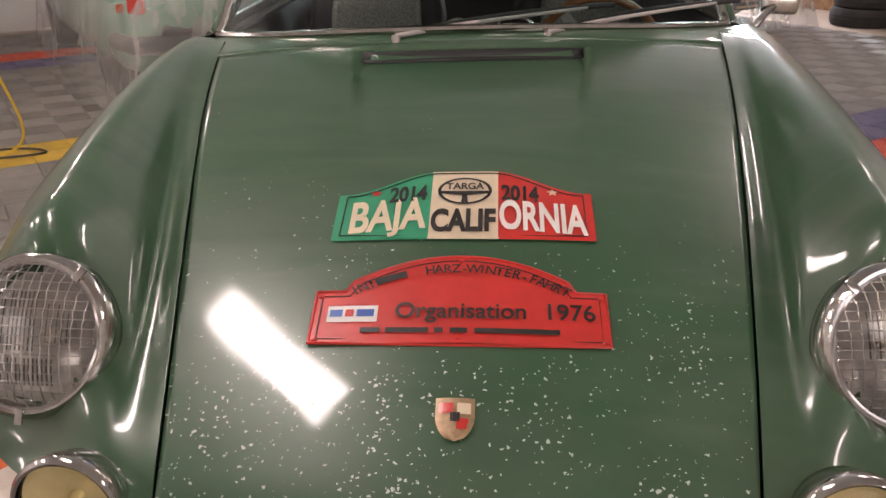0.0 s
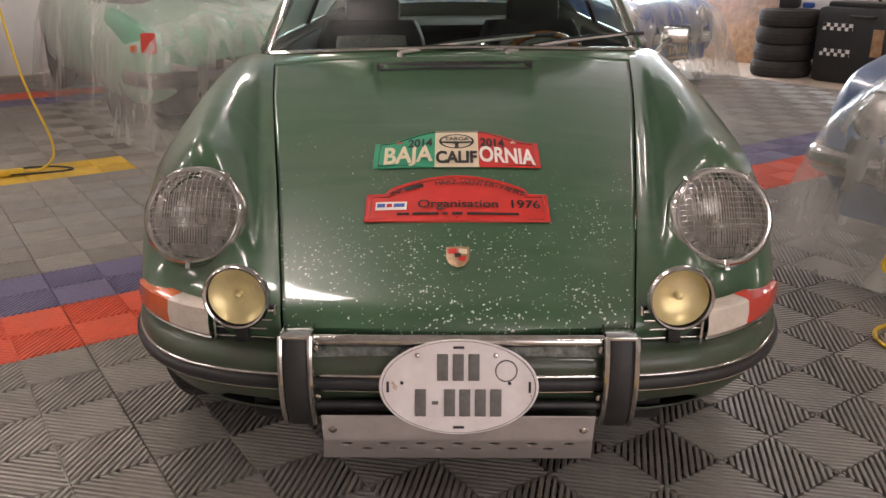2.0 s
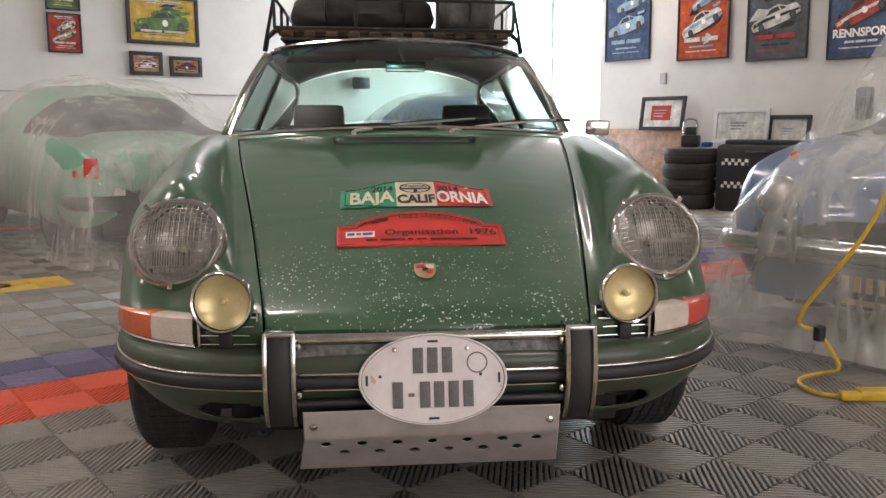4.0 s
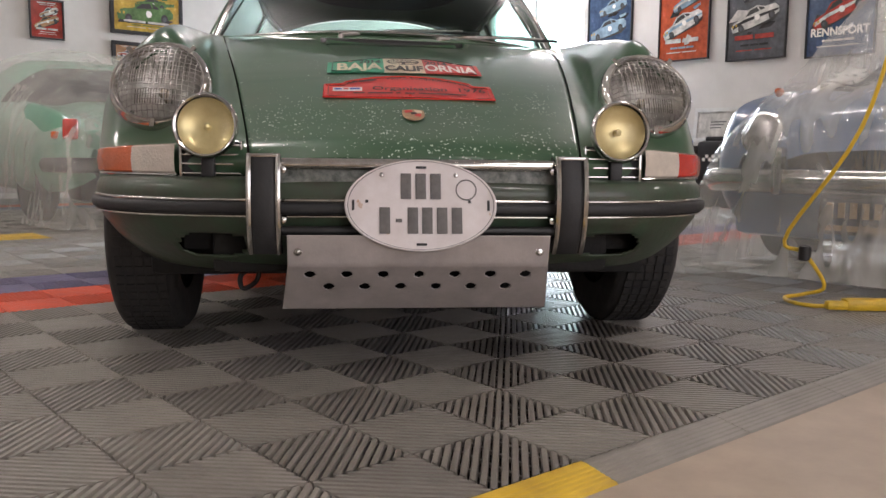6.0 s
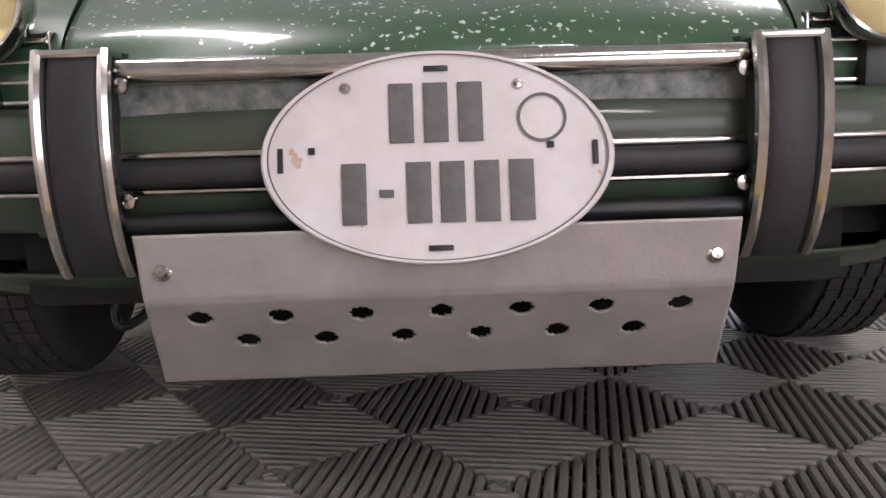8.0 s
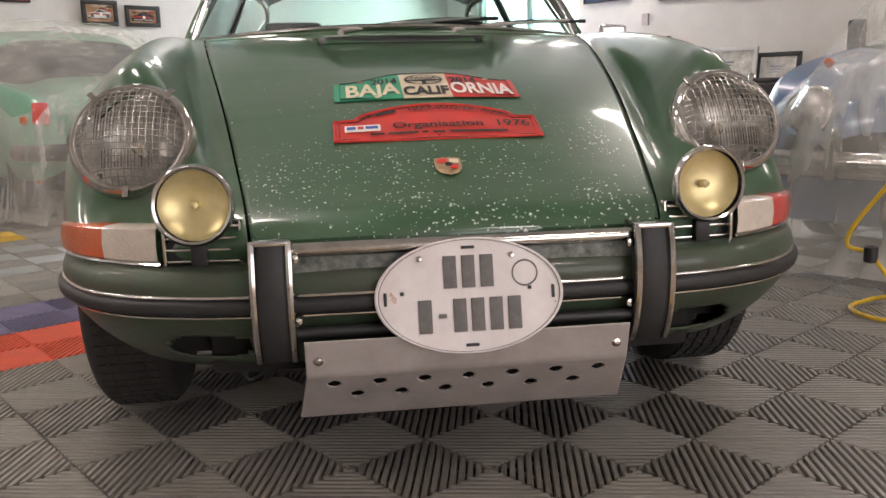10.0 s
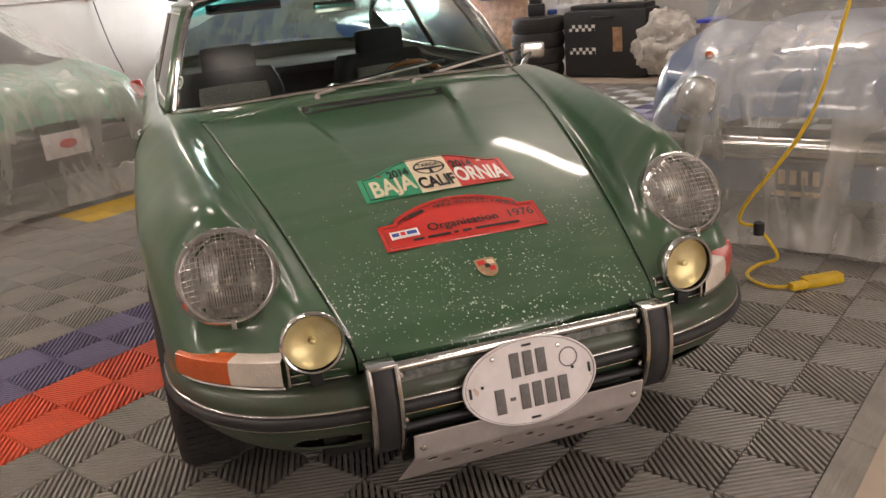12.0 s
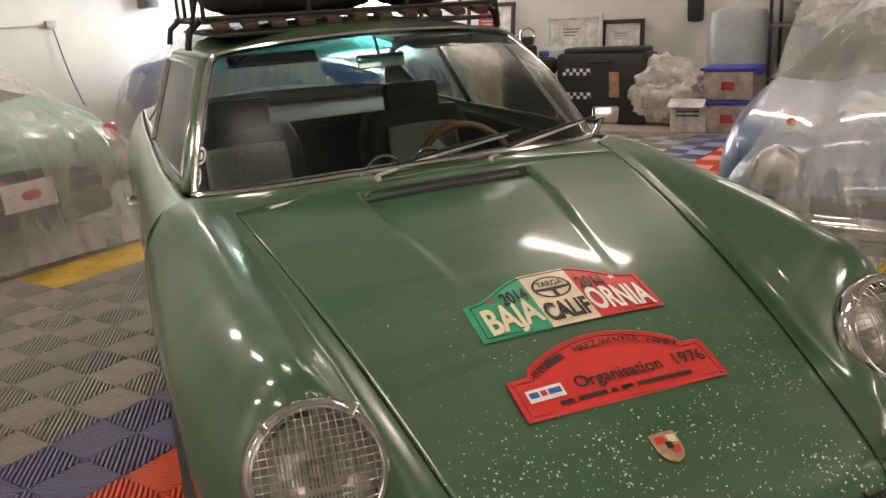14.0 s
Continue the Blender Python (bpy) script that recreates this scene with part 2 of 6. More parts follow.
WALL = mat("white_wall", (0.62, 0.60, 0.57), 0.85, 0, 0.05, 1.4, 0.06, 60, dirt=(0.54, 0.52, 0.49))
CEIL = mat("white_ceiling", (0.60, 0.59, 0.57), 0.9, 0, 0.06, 1.2, 0.05, 40)
CONCRETE = mat("concrete", (0.42, 0.34, 0.27), 0.7, 0, 0.16, 2.2, 0.15, 30, dirt=(0.31, 0.25, 0.195))
TILE_GREY = mat("grey_floor_plastic", (0.235, 0.215, 0.188), 0.36, 0, 0.12, 9, 0.08, 90, random_amount=0.14)
TILE_RED = mat("orange_floor_plastic", (0.66, 0.085, 0.03), 0.42, 0, 0.08, 9, 0.05, 90, random_amount=0.06)
TILE_PURPLE = mat("purple_floor_plastic", (0.13, 0.115, 0.21), 0.42, 0, 0.1, 9, 0.05, 90, random_amount=0.08)
TILE_YELLOW = mat("yellow_floor_plastic", (0.62, 0.40, 0.03), 0.45, 0, 0.1, 9, 0.05, 90, dirt=(0.45, 0.28, 0.03))
CABLE = mat("yellow_cable", (0.66, 0.42, 0.02), 0.45, 0, 0.1, 30)
LAMP = mat("lamp_diffuser", (0.9, 0.9, 0.9), 0.5, 0, 0, emit=(1.0, 0.95, 0.86), strength=36.0)

# ---- mesh helpers ----


def part(name, bm, material, parent, label="", smooth=True):
    me = bpy.data.meshes.new(name)
    bmesh.ops.recalc_face_normals(bm, faces=bm.faces) if len(bm.faces) < 60000 else None
    bm.to_mesh(me)
    bm.free()
    return part_mesh(name, me, material, parent, label, smooth)


def part_mesh(name, me, material, parent, label="", smooth=True):
    for m in material if isinstance(material, (list, tuple)) else [material]:
        me.materials.append(m)
    if smooth:
        me.shade_smooth()
        me.set_sharp_from_angle(angle=radians(42))
    ob = new(name, me)
    ob.parent = parent
    return tagged(ob, label)


def thing(name, label, category, m=None, group="", kind=""):
    e = new(name)
    e.empty_display_size = 0.1
    if m is not None:
        e.matrix_world = m
    return tagged(e, label, category, group, kind)


def add_box(bm, size, centre=(0, 0, 0), turn=None, bevel=0.0):
    r = bmesh.ops.create_cube(bm, size=1.0)
    m = Matrix.Translation(centre) @ (turn or Matrix()) @ Matrix.Diagonal((*size, 1))
    bmesh.ops.transform(bm, matrix=m, verts=r["verts"])
    if bevel:
        edges = list({e for v in r["verts"] for e in v.link_edges})
        bmesh.ops.bevel(bm, geom=edges, offset=bevel, segments=2, affect="EDGES", profile=0.6)
    return bm


def box(size, centre=(0, 0, 0), turn=None, bevel=0.0):
    return add_box(bmesh.new(), size, centre, turn, bevel)


def add_grid(bm, rows, closed=False, keep=None):
    """A sheet from rows of points; closed: each row is a ring."""
    vs = [[bm.verts.new(p) for p in r] for r in rows]
    n = len(vs[0])
    for i in range(len(vs) - 1):
        for j in range(n if closed else n - 1):
            k = (j + 1) % n
            q = (vs[i][j], vs[i][k], vs[i + 1][k], vs[i + 1][j])
            if keep and not keep(sum((v.co for v in q), Vector()) / 4):
                continue
            bm.faces.new(q)
    return bm


def sheet(rows, closed=False, keep=None):
    return add_grid(bmesh.new(), rows, closed, keep)


def spline(pts, n):
    """n points evenly along a Catmull-Rom curve through pts."""
    p = [Vector(q) for q in pts]
    p = [p[0] * 2 - p[1], *p, p[-1] * 2 - p[-2]]
    out = []
    segs = len(p) - 3
    for i in range(n):
        s = i / (n - 1) * segs
        k = min(int(s), segs - 1)
        t = s - k
        a, b, c, d = p[k:k + 4]
        out.append(0.5 * (2 * b + (c - a) * t + (2 * a - 5 * b + 4 * c - d) * t * t + (3 * b - a - 3 * c + d) * t ** 3))
    return out


def add_tube(bm, path, radius, sides=8, caps=True, squash=1.0):
    """A round bar along a path of points; radius a number or one per point."""
    path = [Vector(p) for p in path]
    rows = []
    steep = any(abs((b - a).normalized().z) > 0.9 for a, b in zip(path, path[1:]))
    flat_x = all(abs((b - a).normalized().x) < 0.9 for a, b in zip(path, path[1:]))
    up = Vector((0, 0, 1)) if not steep else Vector((1, 0, 0)) if flat_x else Vector((0.1, 1, 0.1)).normalized()
    for i, p in enumerate(path):
        d = (path[min(i + 1, len(path) - 1)] - path[max(i - 1, 0)]).normalized()
        side = d.cross(up)
        if side.length < 0.05:
            side = d.cross(Vector((1, 0, 0)))
        side.normalize()
        nrm = side.cross(d)
        r = radius[i] if isinstance(radius, (list, tuple)) else radius
        rows.append([p + side * (r * math.cos(a)) + nrm * (r * squash * math.sin(a)) for a in [2 * math.pi * k / sides for k in range(sides)]])
    vs = [[bm.verts.new(q) for q in r] for r in rows]
    for i in range(len(vs) - 1):
        for j in range(sides):
            k = (j + 1) % sides
            bm.faces.new((vs[i][j], vs[i][k], vs[i + 1][k], vs[i + 1][j]))
    if caps:
        bm.faces.new(vs[0][::-1])
        bm.faces.new(vs[-1])
    return bm


def tube(path, radius, sides=8, caps=True, squash=1.0):
    return add_tube(bmesh.new(), path, radius, sides, caps, squash)


def add_lathe(bm, profile, m=None, sides=40):
    """Turns a profile of (radius, height) round the z axis, then places it by m."""
    m = m or Matrix()
    rows = [[m @ Vector((r * math.cos(a), r * math.sin(a), h)) for a in [2 * math.pi * k / sides for k in range(sides)]] for r, h in profile]
    return add_grid(bm, rows, closed=True)


def lathe(profile, m=None, sides=40):
    return add_lathe(bmesh.new(), profile, m, sides)


def thick(ob, t, offset=-1.0):
    md = ob.modifiers.new("thickness", "SOLIDIFY")
    md.thickness, md.offset = t, offset
    return ob


def mirror_rows(rows):
    return [[Vector((-p[0], p[1], p[2])) for p in r] for r in rows]


def smooth_curve(xs, ys):
    """A smooth height function through given points."""
    pts = [(x, y, 0) for x, y in zip(xs, ys)]
    fine = spline(pts, 40 * len(pts))
    fx = np.array([p.x for p in fine])
    fy = np.array([p.y for p in fine])
    return lambda v: float(np.interp(v, fx, fy))

# ---- the green car: surfaces ----
hood_zc = smooth_curve([0.05, 0.056, 0.072, 0.105, 0.186, 0.335, 0.53, 0.75, 1.0, 1.2, 1.34], [0.47, 0.497, 0.517, 0.540, 0.578, 0.645, 0.722, 0.795, 0.862, 0.898, 0.918])
hood_ze = smooth_curve([0.05, 0.08, 0.105, 0.186, 0.335, 0.53, 0.75, 1.0, 1.2, 1.34], [0.46, 0.494, 0.524, 0.564, 0.628, 0.705, 0.778, 0.846, 0.887, 0.905])
hood_xe = smooth_curve([0.0, 0.08, 0.3, 0.6, 0.9, 1.2, 1.4], [0.352, 0.360, 0.400, 0.455, 0.510, 0.557, 0.585])


def ramp(a, b, v):
    t = min(1.0, max(0.0, (v - a) / (b - a)))
    return t * t * (3 - 2 * t)


def hood_z(x, y):
    f = min(1.0, abs(x) / hood_xe(y)) ** 2
    z = hood_zc(y) * (1 - f) + hood_ze(y) * f
    w = 0.175 + 0.075 * ramp(0.6, 1.2, y)
    dip = 0.018 * ramp(0.62, 1.19, y) * (1 - ramp(w - 0.012, w + 0.006, abs(x)))
    return z - (dip if y < 1.195 else 0.0)


def hood_normal(x, y):
    e = 0.01
    return Vector((-(hood_z(x + e, y) - hood_z(x - e, y)) / (2 * e), -(hood_z(x, y + e) - hood_z(x, y - e)) / (2 * e), 1)).normalized()


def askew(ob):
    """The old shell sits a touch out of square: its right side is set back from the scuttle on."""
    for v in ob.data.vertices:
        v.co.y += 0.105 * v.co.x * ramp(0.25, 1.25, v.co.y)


car = thing("car", "dark green classic sports coupe with chipped paint on the tiled floor", "car", pose(0, 0, 0))


def build_hood():
    rows = []
    ys = [0, 0.004, 0.01, 0.02, 0.035, 0.055] + [0.08 + 0.025 * i for i in range(44)] + [1.165, 1.18, 1.190, 1.1945, 1.1955, 1.21, 1.235]
    for yy in ys:
        row = []
        for k in range(-46, 47):
            f = k / 46
            y = yy + (0.056 + 0.024 * f * f) * (1 - yy / 1.235) + (0.02 - 0.045 * f * f) * (yy / 1.235)
            x = f * (hood_xe(y) - 0.0025)
            row.append((x, y, hood_z(x, y)))
        rows.append(row)
    front = [(p[0], p[1] + 0.002, p[2] - 0.022) for p in rows[0]]
    thick(part("bonnet", sheet([front] + rows), GREEN_CHIPPED, car, "chipped dark green bonnet"), 0.004)
    slot = bmesh.new()
    xs = [i * 0.0243 for i in range(-10, 11)]
    add_grid(slot, [[(x, 1.166, hood_z(x, 1.166) + 0.0012) for x in xs], [(x, 1.190, hood_z(x, 1.190) + 0.0015) for x in xs], [(x, 1.1925, hood_z(x, 1.1965) - 0.001) for x in xs]])
    thick(part("vent_slot", slot, BLACK, car, "black fresh-air slot"), 0.001)


build_hood()

CZ = 0.44
FENDER = [
    [(0.364, 0.110, 0.440), (0.364, 0.086, 0.494), None, None, None, None, None, None, None],
    [(0.42, 0.115, 0.440), (0.425, 0.108, 0.500), (0.430, 0.165, 0.556), (0.445, 0.29, 0.606), (0.478, 0.5, 0.690), (0.512, 0.7, 0.760), (0.550, 0.95, 0.834), (0.588, 1.2, 0.890), (0.612, 1.36, 0.905)],
    [(0.48, 0.125, 0.440), (0.485, 0.122, 0.500), (0.480, 0.200, 0.566), (0.478, 0.32, 0.650), (0.510, 0.50, 0.750), (0.545, 0.7, 0.806), (0.583, 0.95, 0.858), (0.616, 1.2, 0.896), (0.636, 1.38, 0.905)],
    [(0.585, 0.160, 0.440), (0.585, 0.170, 0.500), (0.585, 0.255, 0.548), (0.585, 0.372, 0.776), (0.598, 0.52, 0.822), (0.618, 0.7, 0.852), (0.640, 0.95, 0.880), (0.660, 1.2, 0.899), (0.672, 1.4, 0.903)],
    [(0.675, 0.225, 0.440), (0.682, 0.245, 0.500), (0.682, 0.290, 0.560), (0.688, 0.39, 0.690), (0.688, 0.53, 0.766), (0.694, 0.7, 0.803), (0.704, 0.95, 0.840), (0.715, 1.2, 0.865), (0.722, 1.4, 0.875)],
    [(0.733, 0.335, 0.440), (0.738, 0.355, 0.500), (0.738, 0.385, 0.560), (0.744, 0.46, 0.635), (0.750, 0.58, 0.695), (0.756, 0.7, 0.728), (0.764, 0.95, 0.762), (0.768, 1.2, 0.780), (0.770, 1.4, 0.79)],
    [(0.748, 0.42, 0.42), (0.752, 0.44, 0.480), (0.755, 0.47, 0.535), (0.762, 0.53, 0.600), (0.768, 0.62, 0.655), (0.774, 0.72, 0.690), (0.780, 0.95, 0.700), (0.782, 1.2, 0.690), (0.782, 1.4, 0.69)],
    [(0.745, 0.515, 0.36), (0.749, 0.520, 0.410), (0.753, 0.535, 0.460), (0.760, 0.58, 0.530), (0.765, 0.65, 0.590), (0.770, 0.77, 0.635), (0.774, 0.95, 0.640), (0.778, 1.13, 0.55), (0.780, 1.4, 0.50)],
]
for i, y in zip(range(2, 9), (0.15, 0.28, 0.49, 0.69, 0.95, 1.19, 1.33)):
    FENDER[0][i] = (hood_xe(y) + 0.0025, y, hood_ze(y))


def build_fender(side):
    cols = [spline(c, 64) for c in FENDER]
    rows = [spline([c[i] for c in cols], 56) for i in range(64)]
    gap = [Vector((p.x, p.y, p.z - 0.012)) for p in cols[0]]
    rows = [[g] + r for g, r in zip(gap, rows)]
    if side < 0:
        rows = mirror_rows(rows)
    c = Vector((0.585 * side, 0.305, 0.662))
    ob = part("front_wing", sheet(rows, keep=lambda p: (p - c).length > 0.098), GREEN, car)
    thick(ob, 0.003, 0)


build_fender(1)
build_fender(-1)


def build_cowl():
    """Scuttle between bonnet and windscreen."""
    rows = []
    for t in [i / 8 for i in range(9)]:
        row = []
        for k in range(-40, 41):
            f = k / 40
            a = Vector((f * 0.583, 1.258 - 0.047 * f * f, 0))
            a.z = hood_zc(a.y) * (1 - f * f) + hood_ze(a.y) * f * f
            b = Vector((f * 0.668, 1.288 + 0.19 * abs(f) ** 2.2, 0.922 - 0.030 * f * f))
            row.append(a.lerp(b, t) + Vector((0, 0, 0.006 * math.sin(math.pi * t))))
        rows.append(row)
    thick(part("scuttle_panel", sheet(rows), GREEN, car), 0.004)


build_cowl()

# windscreen: lower and upper edges
WB = spline([(-0.632, 1.485, 0.897), (-0.605, 1.435, 0.899), (-0.45, 1.345, 0.910), (-0.22, 1.292, 0.922), (0, 1.278, 0.926), (0.22, 1.292, 0.922), (0.45, 1.345, 0.910), (0.605, 1.435, 0.899), (0.632, 1.485, 0.897)], 49)
WT = spline([(-0.508, 1.825, 1.212), (-0.475, 1.775, 1.232), (-0.35, 1.715, 1.250), (-0.17, 1.675, 1.262), (0, 1.662, 1.266), (0.17, 1.675, 1.262), (0.35, 1.715, 1.250), (0.475, 1.775, 1.232), (0.508, 1.825, 1.212)], 49)


def screen_point(f, t, grow=0.0):
    k = f * 48
    i = min(int(k), 47)
    a = WB[i].lerp(WB[i + 1], k - i)
    b = WT[i].lerp(WT[i + 1], k - i)
    return a.lerp(b, t) + Vector((0, -0.55, 0.83)) * (0.045 * math.sin(math.pi * t) + grow)


def build_windscreen():
    ws = part("windscreen", sheet([[screen_point(f / 48, t / 16) for f in range(49)] for t in range(14)]), GLASS, car, "clear curved windscreen")
    ws.visible_shadow = False
    band = part("tinted_band", sheet([[screen_point(f / 48, t / 16) for f in range(49)] for t in range(13, 17)]), TINT, ws, "turquoise sun band")
    band.visible_shadow = False
    loop = [screen_point(f / 48, 0, 0.004) for f in range(2, 47)] + [screen_point(0.985, t / 10, 0.004) for t in range(1, 10)] + [screen_point(f / 48, 1, 0.004) for f in range(46, 1, -1)] + [screen_point(0.015, t / 10, 0.004) for t in range(9, 0, -1)]
    loop.append(loop[0])
    loop.append(loop[1])
    part("windscreen_trim", tube(loop, 0.0135, 8, False, 0.7), CHROME, ws, "polished bright trim")
    st = bmesh.new()
    for f, t in ((0.055, 0.10), (0.075, 0.22)):
        c = screen_point(f, t, -0.004)
        nx = (screen_point(f + 0.02, t) - screen_point(f, t)).normalized()
        ny = (screen_point(f, t + 0.02) - screen_point(f, t)).normalized()
        for r0, r1 in ((0.016, 0.024), (0.0, 0.011)):
            add_grid(st, [[c + nx * (r * math.cos(a)) + ny * (r * 1.1 * math.sin(a)) for a in [k * math.pi / 12 for k in range(25)]] for r in (r0 + 0.0005, r1)])
    thick(part("round_sticker", st, BADGE_WHITE, ws, "two round white stickers"), 0.0008)
    for x in (-0.176, 0.168):
        arm = bmesh.new()
        yb = 1.262 if x < 0 else 1.270
        a = Vector((x, yb, 0.914))
        tip = Vector((x + 0.44, 1.345, 0.940)) if x < 0 else Vector((x + 0.42, 1.425, 0.935))
        add_lathe(arm, [(0.001, 0.007), (0.007, 0.006), (0.010, 0.000), (0.011, -0.02)], pose(*a), 14)
        add_tube(arm, spline([a + Vector((0, 0, 0.004)), a.lerp(tip, 0.35) + Vector((0, -0.004, 0.014)), a.lerp(tip, 0.7) + Vector((0, -0.002, 0.018)), tip + Vector((0, 0, 0.020))], 12), [0.0062 - 0.00025 * i for i in range(12)], 8)
        w = part("wiper", arm, ALLOY, car, "dull metal wiper arm")
        b0 = a.lerp(tip, 0.18)
        part("wiper_blade", tube(spline([b0 + Vector((0, 0.015, 0.012)), a.lerp(tip, 0.6) + Vector((0, 0.02, 0.022)), tip + Vector((0.07, 0.045, 0.02))], 10), 0.0045, 6, True, 1.5), RUBBER, w)


build_windscreen()

# roof and sides
ROOF = [(1.80, 0.505, 1.212, 1.275), (1.95, 0.535, 1.225, 1.297), (2.2, 0.555, 1.232, 1.312), (2.5, 0.560, 1.228, 1.312), (2.8, 0.545, 1.205, 1.292), (3.05, 0.50, 1.165, 1.255)]


def build_top():
    rows = []
    for t in range(5):
        row = [WT[i] + Vector((0, 0.004, 0.006)) + Vector((0, 0.03, 0.008)) * (t / 4) for i in range(49)]
        rows.append(row)
    secs = spline([(y, e, ez) for y, e, ez, cz in ROOF], 30)
    cent = spline([(y, cz, 0) for y, e, ez, cz in ROOF], 30)
    for s, c in zip(secs[1:], cent[1:]):
        row = []
        for k in range(49):
            f = -1 + 2 * k / 48
            bow = (0.115 * (1 - f * f)) * max(0.0, 1 - (s.x - 1.8) / 0.5)
            row.append((s.y * f, s.x - bow, s.z + (c.y - s.z) * (1 - abs(f) ** 2.6)))
        rows.append(row)
    thick(part("roof", sheet(rows), GREEN, car), 0.004)
    rear = [[Vector((f * (0.50 + 0.06 * t), 3.05 + 0.55 * t - 0.06 * abs(f) ** 2 * (1 - t), 1.250 - 0.09 * f * f - 0.275 * t + 0.03 * math.sin(math.pi * t))) for f in [k / 16 for k in range(-16, 17)]] for t in [i / 10 for i in range(11)]]
    rg = part("rear_window", sheet(rear), GLASS, car)
    rg.visible_shadow = False
    deck = []
    for t in [i / 14 for i in range(15)]:
        y = 3.6 + 0.56 * t
        deck.append([Vector((f * (0.66 - 0.08 * t), y, 0.955 - 0.03 * f * f - 0.46 * t ** 1.9)) for f in [k / 16 for k in range(-16, 17)]])
    thick(part("engine_lid", sheet(deck), GREEN, car), 0.004)
    for s in (1, -1):
        pil = []
        for t in [i / 12 for i in range(13)]:
            a, b = screen_point(1, t), Vector((0.650, 1.525, 0.894)).lerp(Vector((0.522, 1.865, 1.222)), t)
            pil.append([Vector((p.x * s, p.y, p.z)) for p in (a, a.lerp(b, 0.5) + Vector((0.012, -0.008, 0.006)), b)])
        thick(part("windscreen_pillar", sheet(pil), GREEN, car), 0.02, 0)
        belt = spline([(0.652, 1.40, 0.904), (0.662, 1.6, 0.892), (0.678, 2.0, 0.888), (0.680, 2.6, 0.890), (0.68, 3.1, 0.905), (0.66, 3.6, 0.925), (0.58, 4.0, 0.80)], 60)
        shoulder = spline([(0.722, 1.40, 0.875), (0.734, 1.6, 0.85), (0.735, 2.0, 0.84), (0.73, 2.6, 0.85), (0.725, 3.1, 0.875), (0.71, 3.6, 0.86), (0.66, 4.0, 0.72)], 60)
        mid = spline([(0.770, 1.40, 0.79), (0.772, 1.6, 0.74), (0.768, 2.0, 0.72), (0.764, 2.6, 0.73), (0.768, 3.1, 0.76), (0.76, 3.6, 0.72), (0.73, 4.02, 0.60)], 60)
        low = spline([(0.781, 1.40, 0.56), (0.776, 1.6, 0.55), (0.772, 2.0, 0.54), (0.77, 2.6, 0.55), (0.775, 3.1, 0.66), (0.77, 3.6, 0.60), (0.75, 4.05, 0.48)], 60)
        sill = spline([(0.755, 1.19, 0.26), (0.755, 1.6, 0.22), (0.765, 2.0, 0.21), (0.765, 2.55, 0.21), (0.770, 3.1, 0.63), (0.76, 3.5, 0.36), (0.74, 4.05, 0.38)], 60)
        rows = [spline([belt[i], shoulder[i], mid[i], low[i], sill[i]], 18) for i in range(60)]
        if s < 0:
            rows = mirror_rows(rows)
        thick(part("body_side", sheet(rows), GREEN, car), 0.004, 0)
        edge = spline([(0.522, 1.87, 1.222), (0.546, 2.2, 1.230), (0.552, 2.5, 1.226), (0.545, 2.8, 1.205), (0.50, 3.05, 1.165), (0.53, 3.3, 1.05), (0.60, 3.55, 0.94)], 36)
        base = spline([(0.652, 1.53, 0.895), (0.672, 1.9, 0.892), (0.676, 2.3, 0.890), (0.676, 2.65, 0.892), (0.674, 2.95, 0.90), (0.672, 3.25, 0.91), (0.662, 3.55, 0.925)], 36)
        rows = [[b.lerp(e, t) for t in (0.0, 0.08, 0.5, 0.92, 1.0)] for b, e in zip(base, edge)]
        if s < 0:
            rows = mirror_rows(rows)
        g = part("side_window", sheet([r[1:4] for r in rows[1:26]]), GLASS, car)
        g.visible_shadow = False
        fr = bmesh.new()
        add_grid(fr, [r[0:2] for r in rows])
        add_grid(fr, [r[3:5] for r in rows])
        add_grid(fr, rows[26:])
        thick(part("window_surround", fr, GREEN, car), 0.006, 0)
        bar = bmesh.new()
        add_tube(bar, [rows[1][1], rows[1][3]], 0.009, 6)
        add_tube(bar, [rows[15][1], rows[15][3]], 0.016, 6)
        add_tube(bar, [rows[i][1] for i in range(36)], 0.006, 6)
        add_tube(bar, [r[3] for r in rows[1:30]], 0.007, 6)
        part("window_frame", bar, CHROME, car, "thin bright window frame")
    # door mirror on the driver's side
    mb = bmesh.new()
    add_box(mb, (0.102, 0.030, 0.064), (0.822, 1.655, 0.925), pose(0, 0, 0, 4, 3, -8), 0.013)
    add_tube(mb, spline([(0.735, 1.60, 0.86), (0.755, 1.61, 0.88), (0.785, 1.635, 0.905), (0.805, 1.65, 0.915)], 10), [0.016, 0.014, 0.012, 0.011, 0.011, 0.010, 0.010, 0.010, 0.010, 0.010], 10)
    part("door_mirror", mb, CHROME, car, "chrome door mirror on a stalk")
    dh = bmesh.new()
    add_tube(dh, spline([(-0.762, 2.45, 0.70), (-0.790, 2.47, 0.70), (-0.790, 2.58, 0.70), (-0.762, 2.60, 0.70)], 10), 0.009, 8)
    part("door_handle", dh, CHROME, car, "chrome door handle")


build_top()


# ---- bumper, lamps and plates of the green car ----
PLAN = spline([(0, 0.036, 0), (0.2, 0.037, 0), (0.34, 0.044, 0), (0.45, 0.060, 0), (0.56, 0.100, 0), (0.645, 0.168, 0), (0.705, 0.258, 0), (0.738, 0.348, 0), (0.750, 0.43, 0), (0.754, 0.50, 0)], 80)


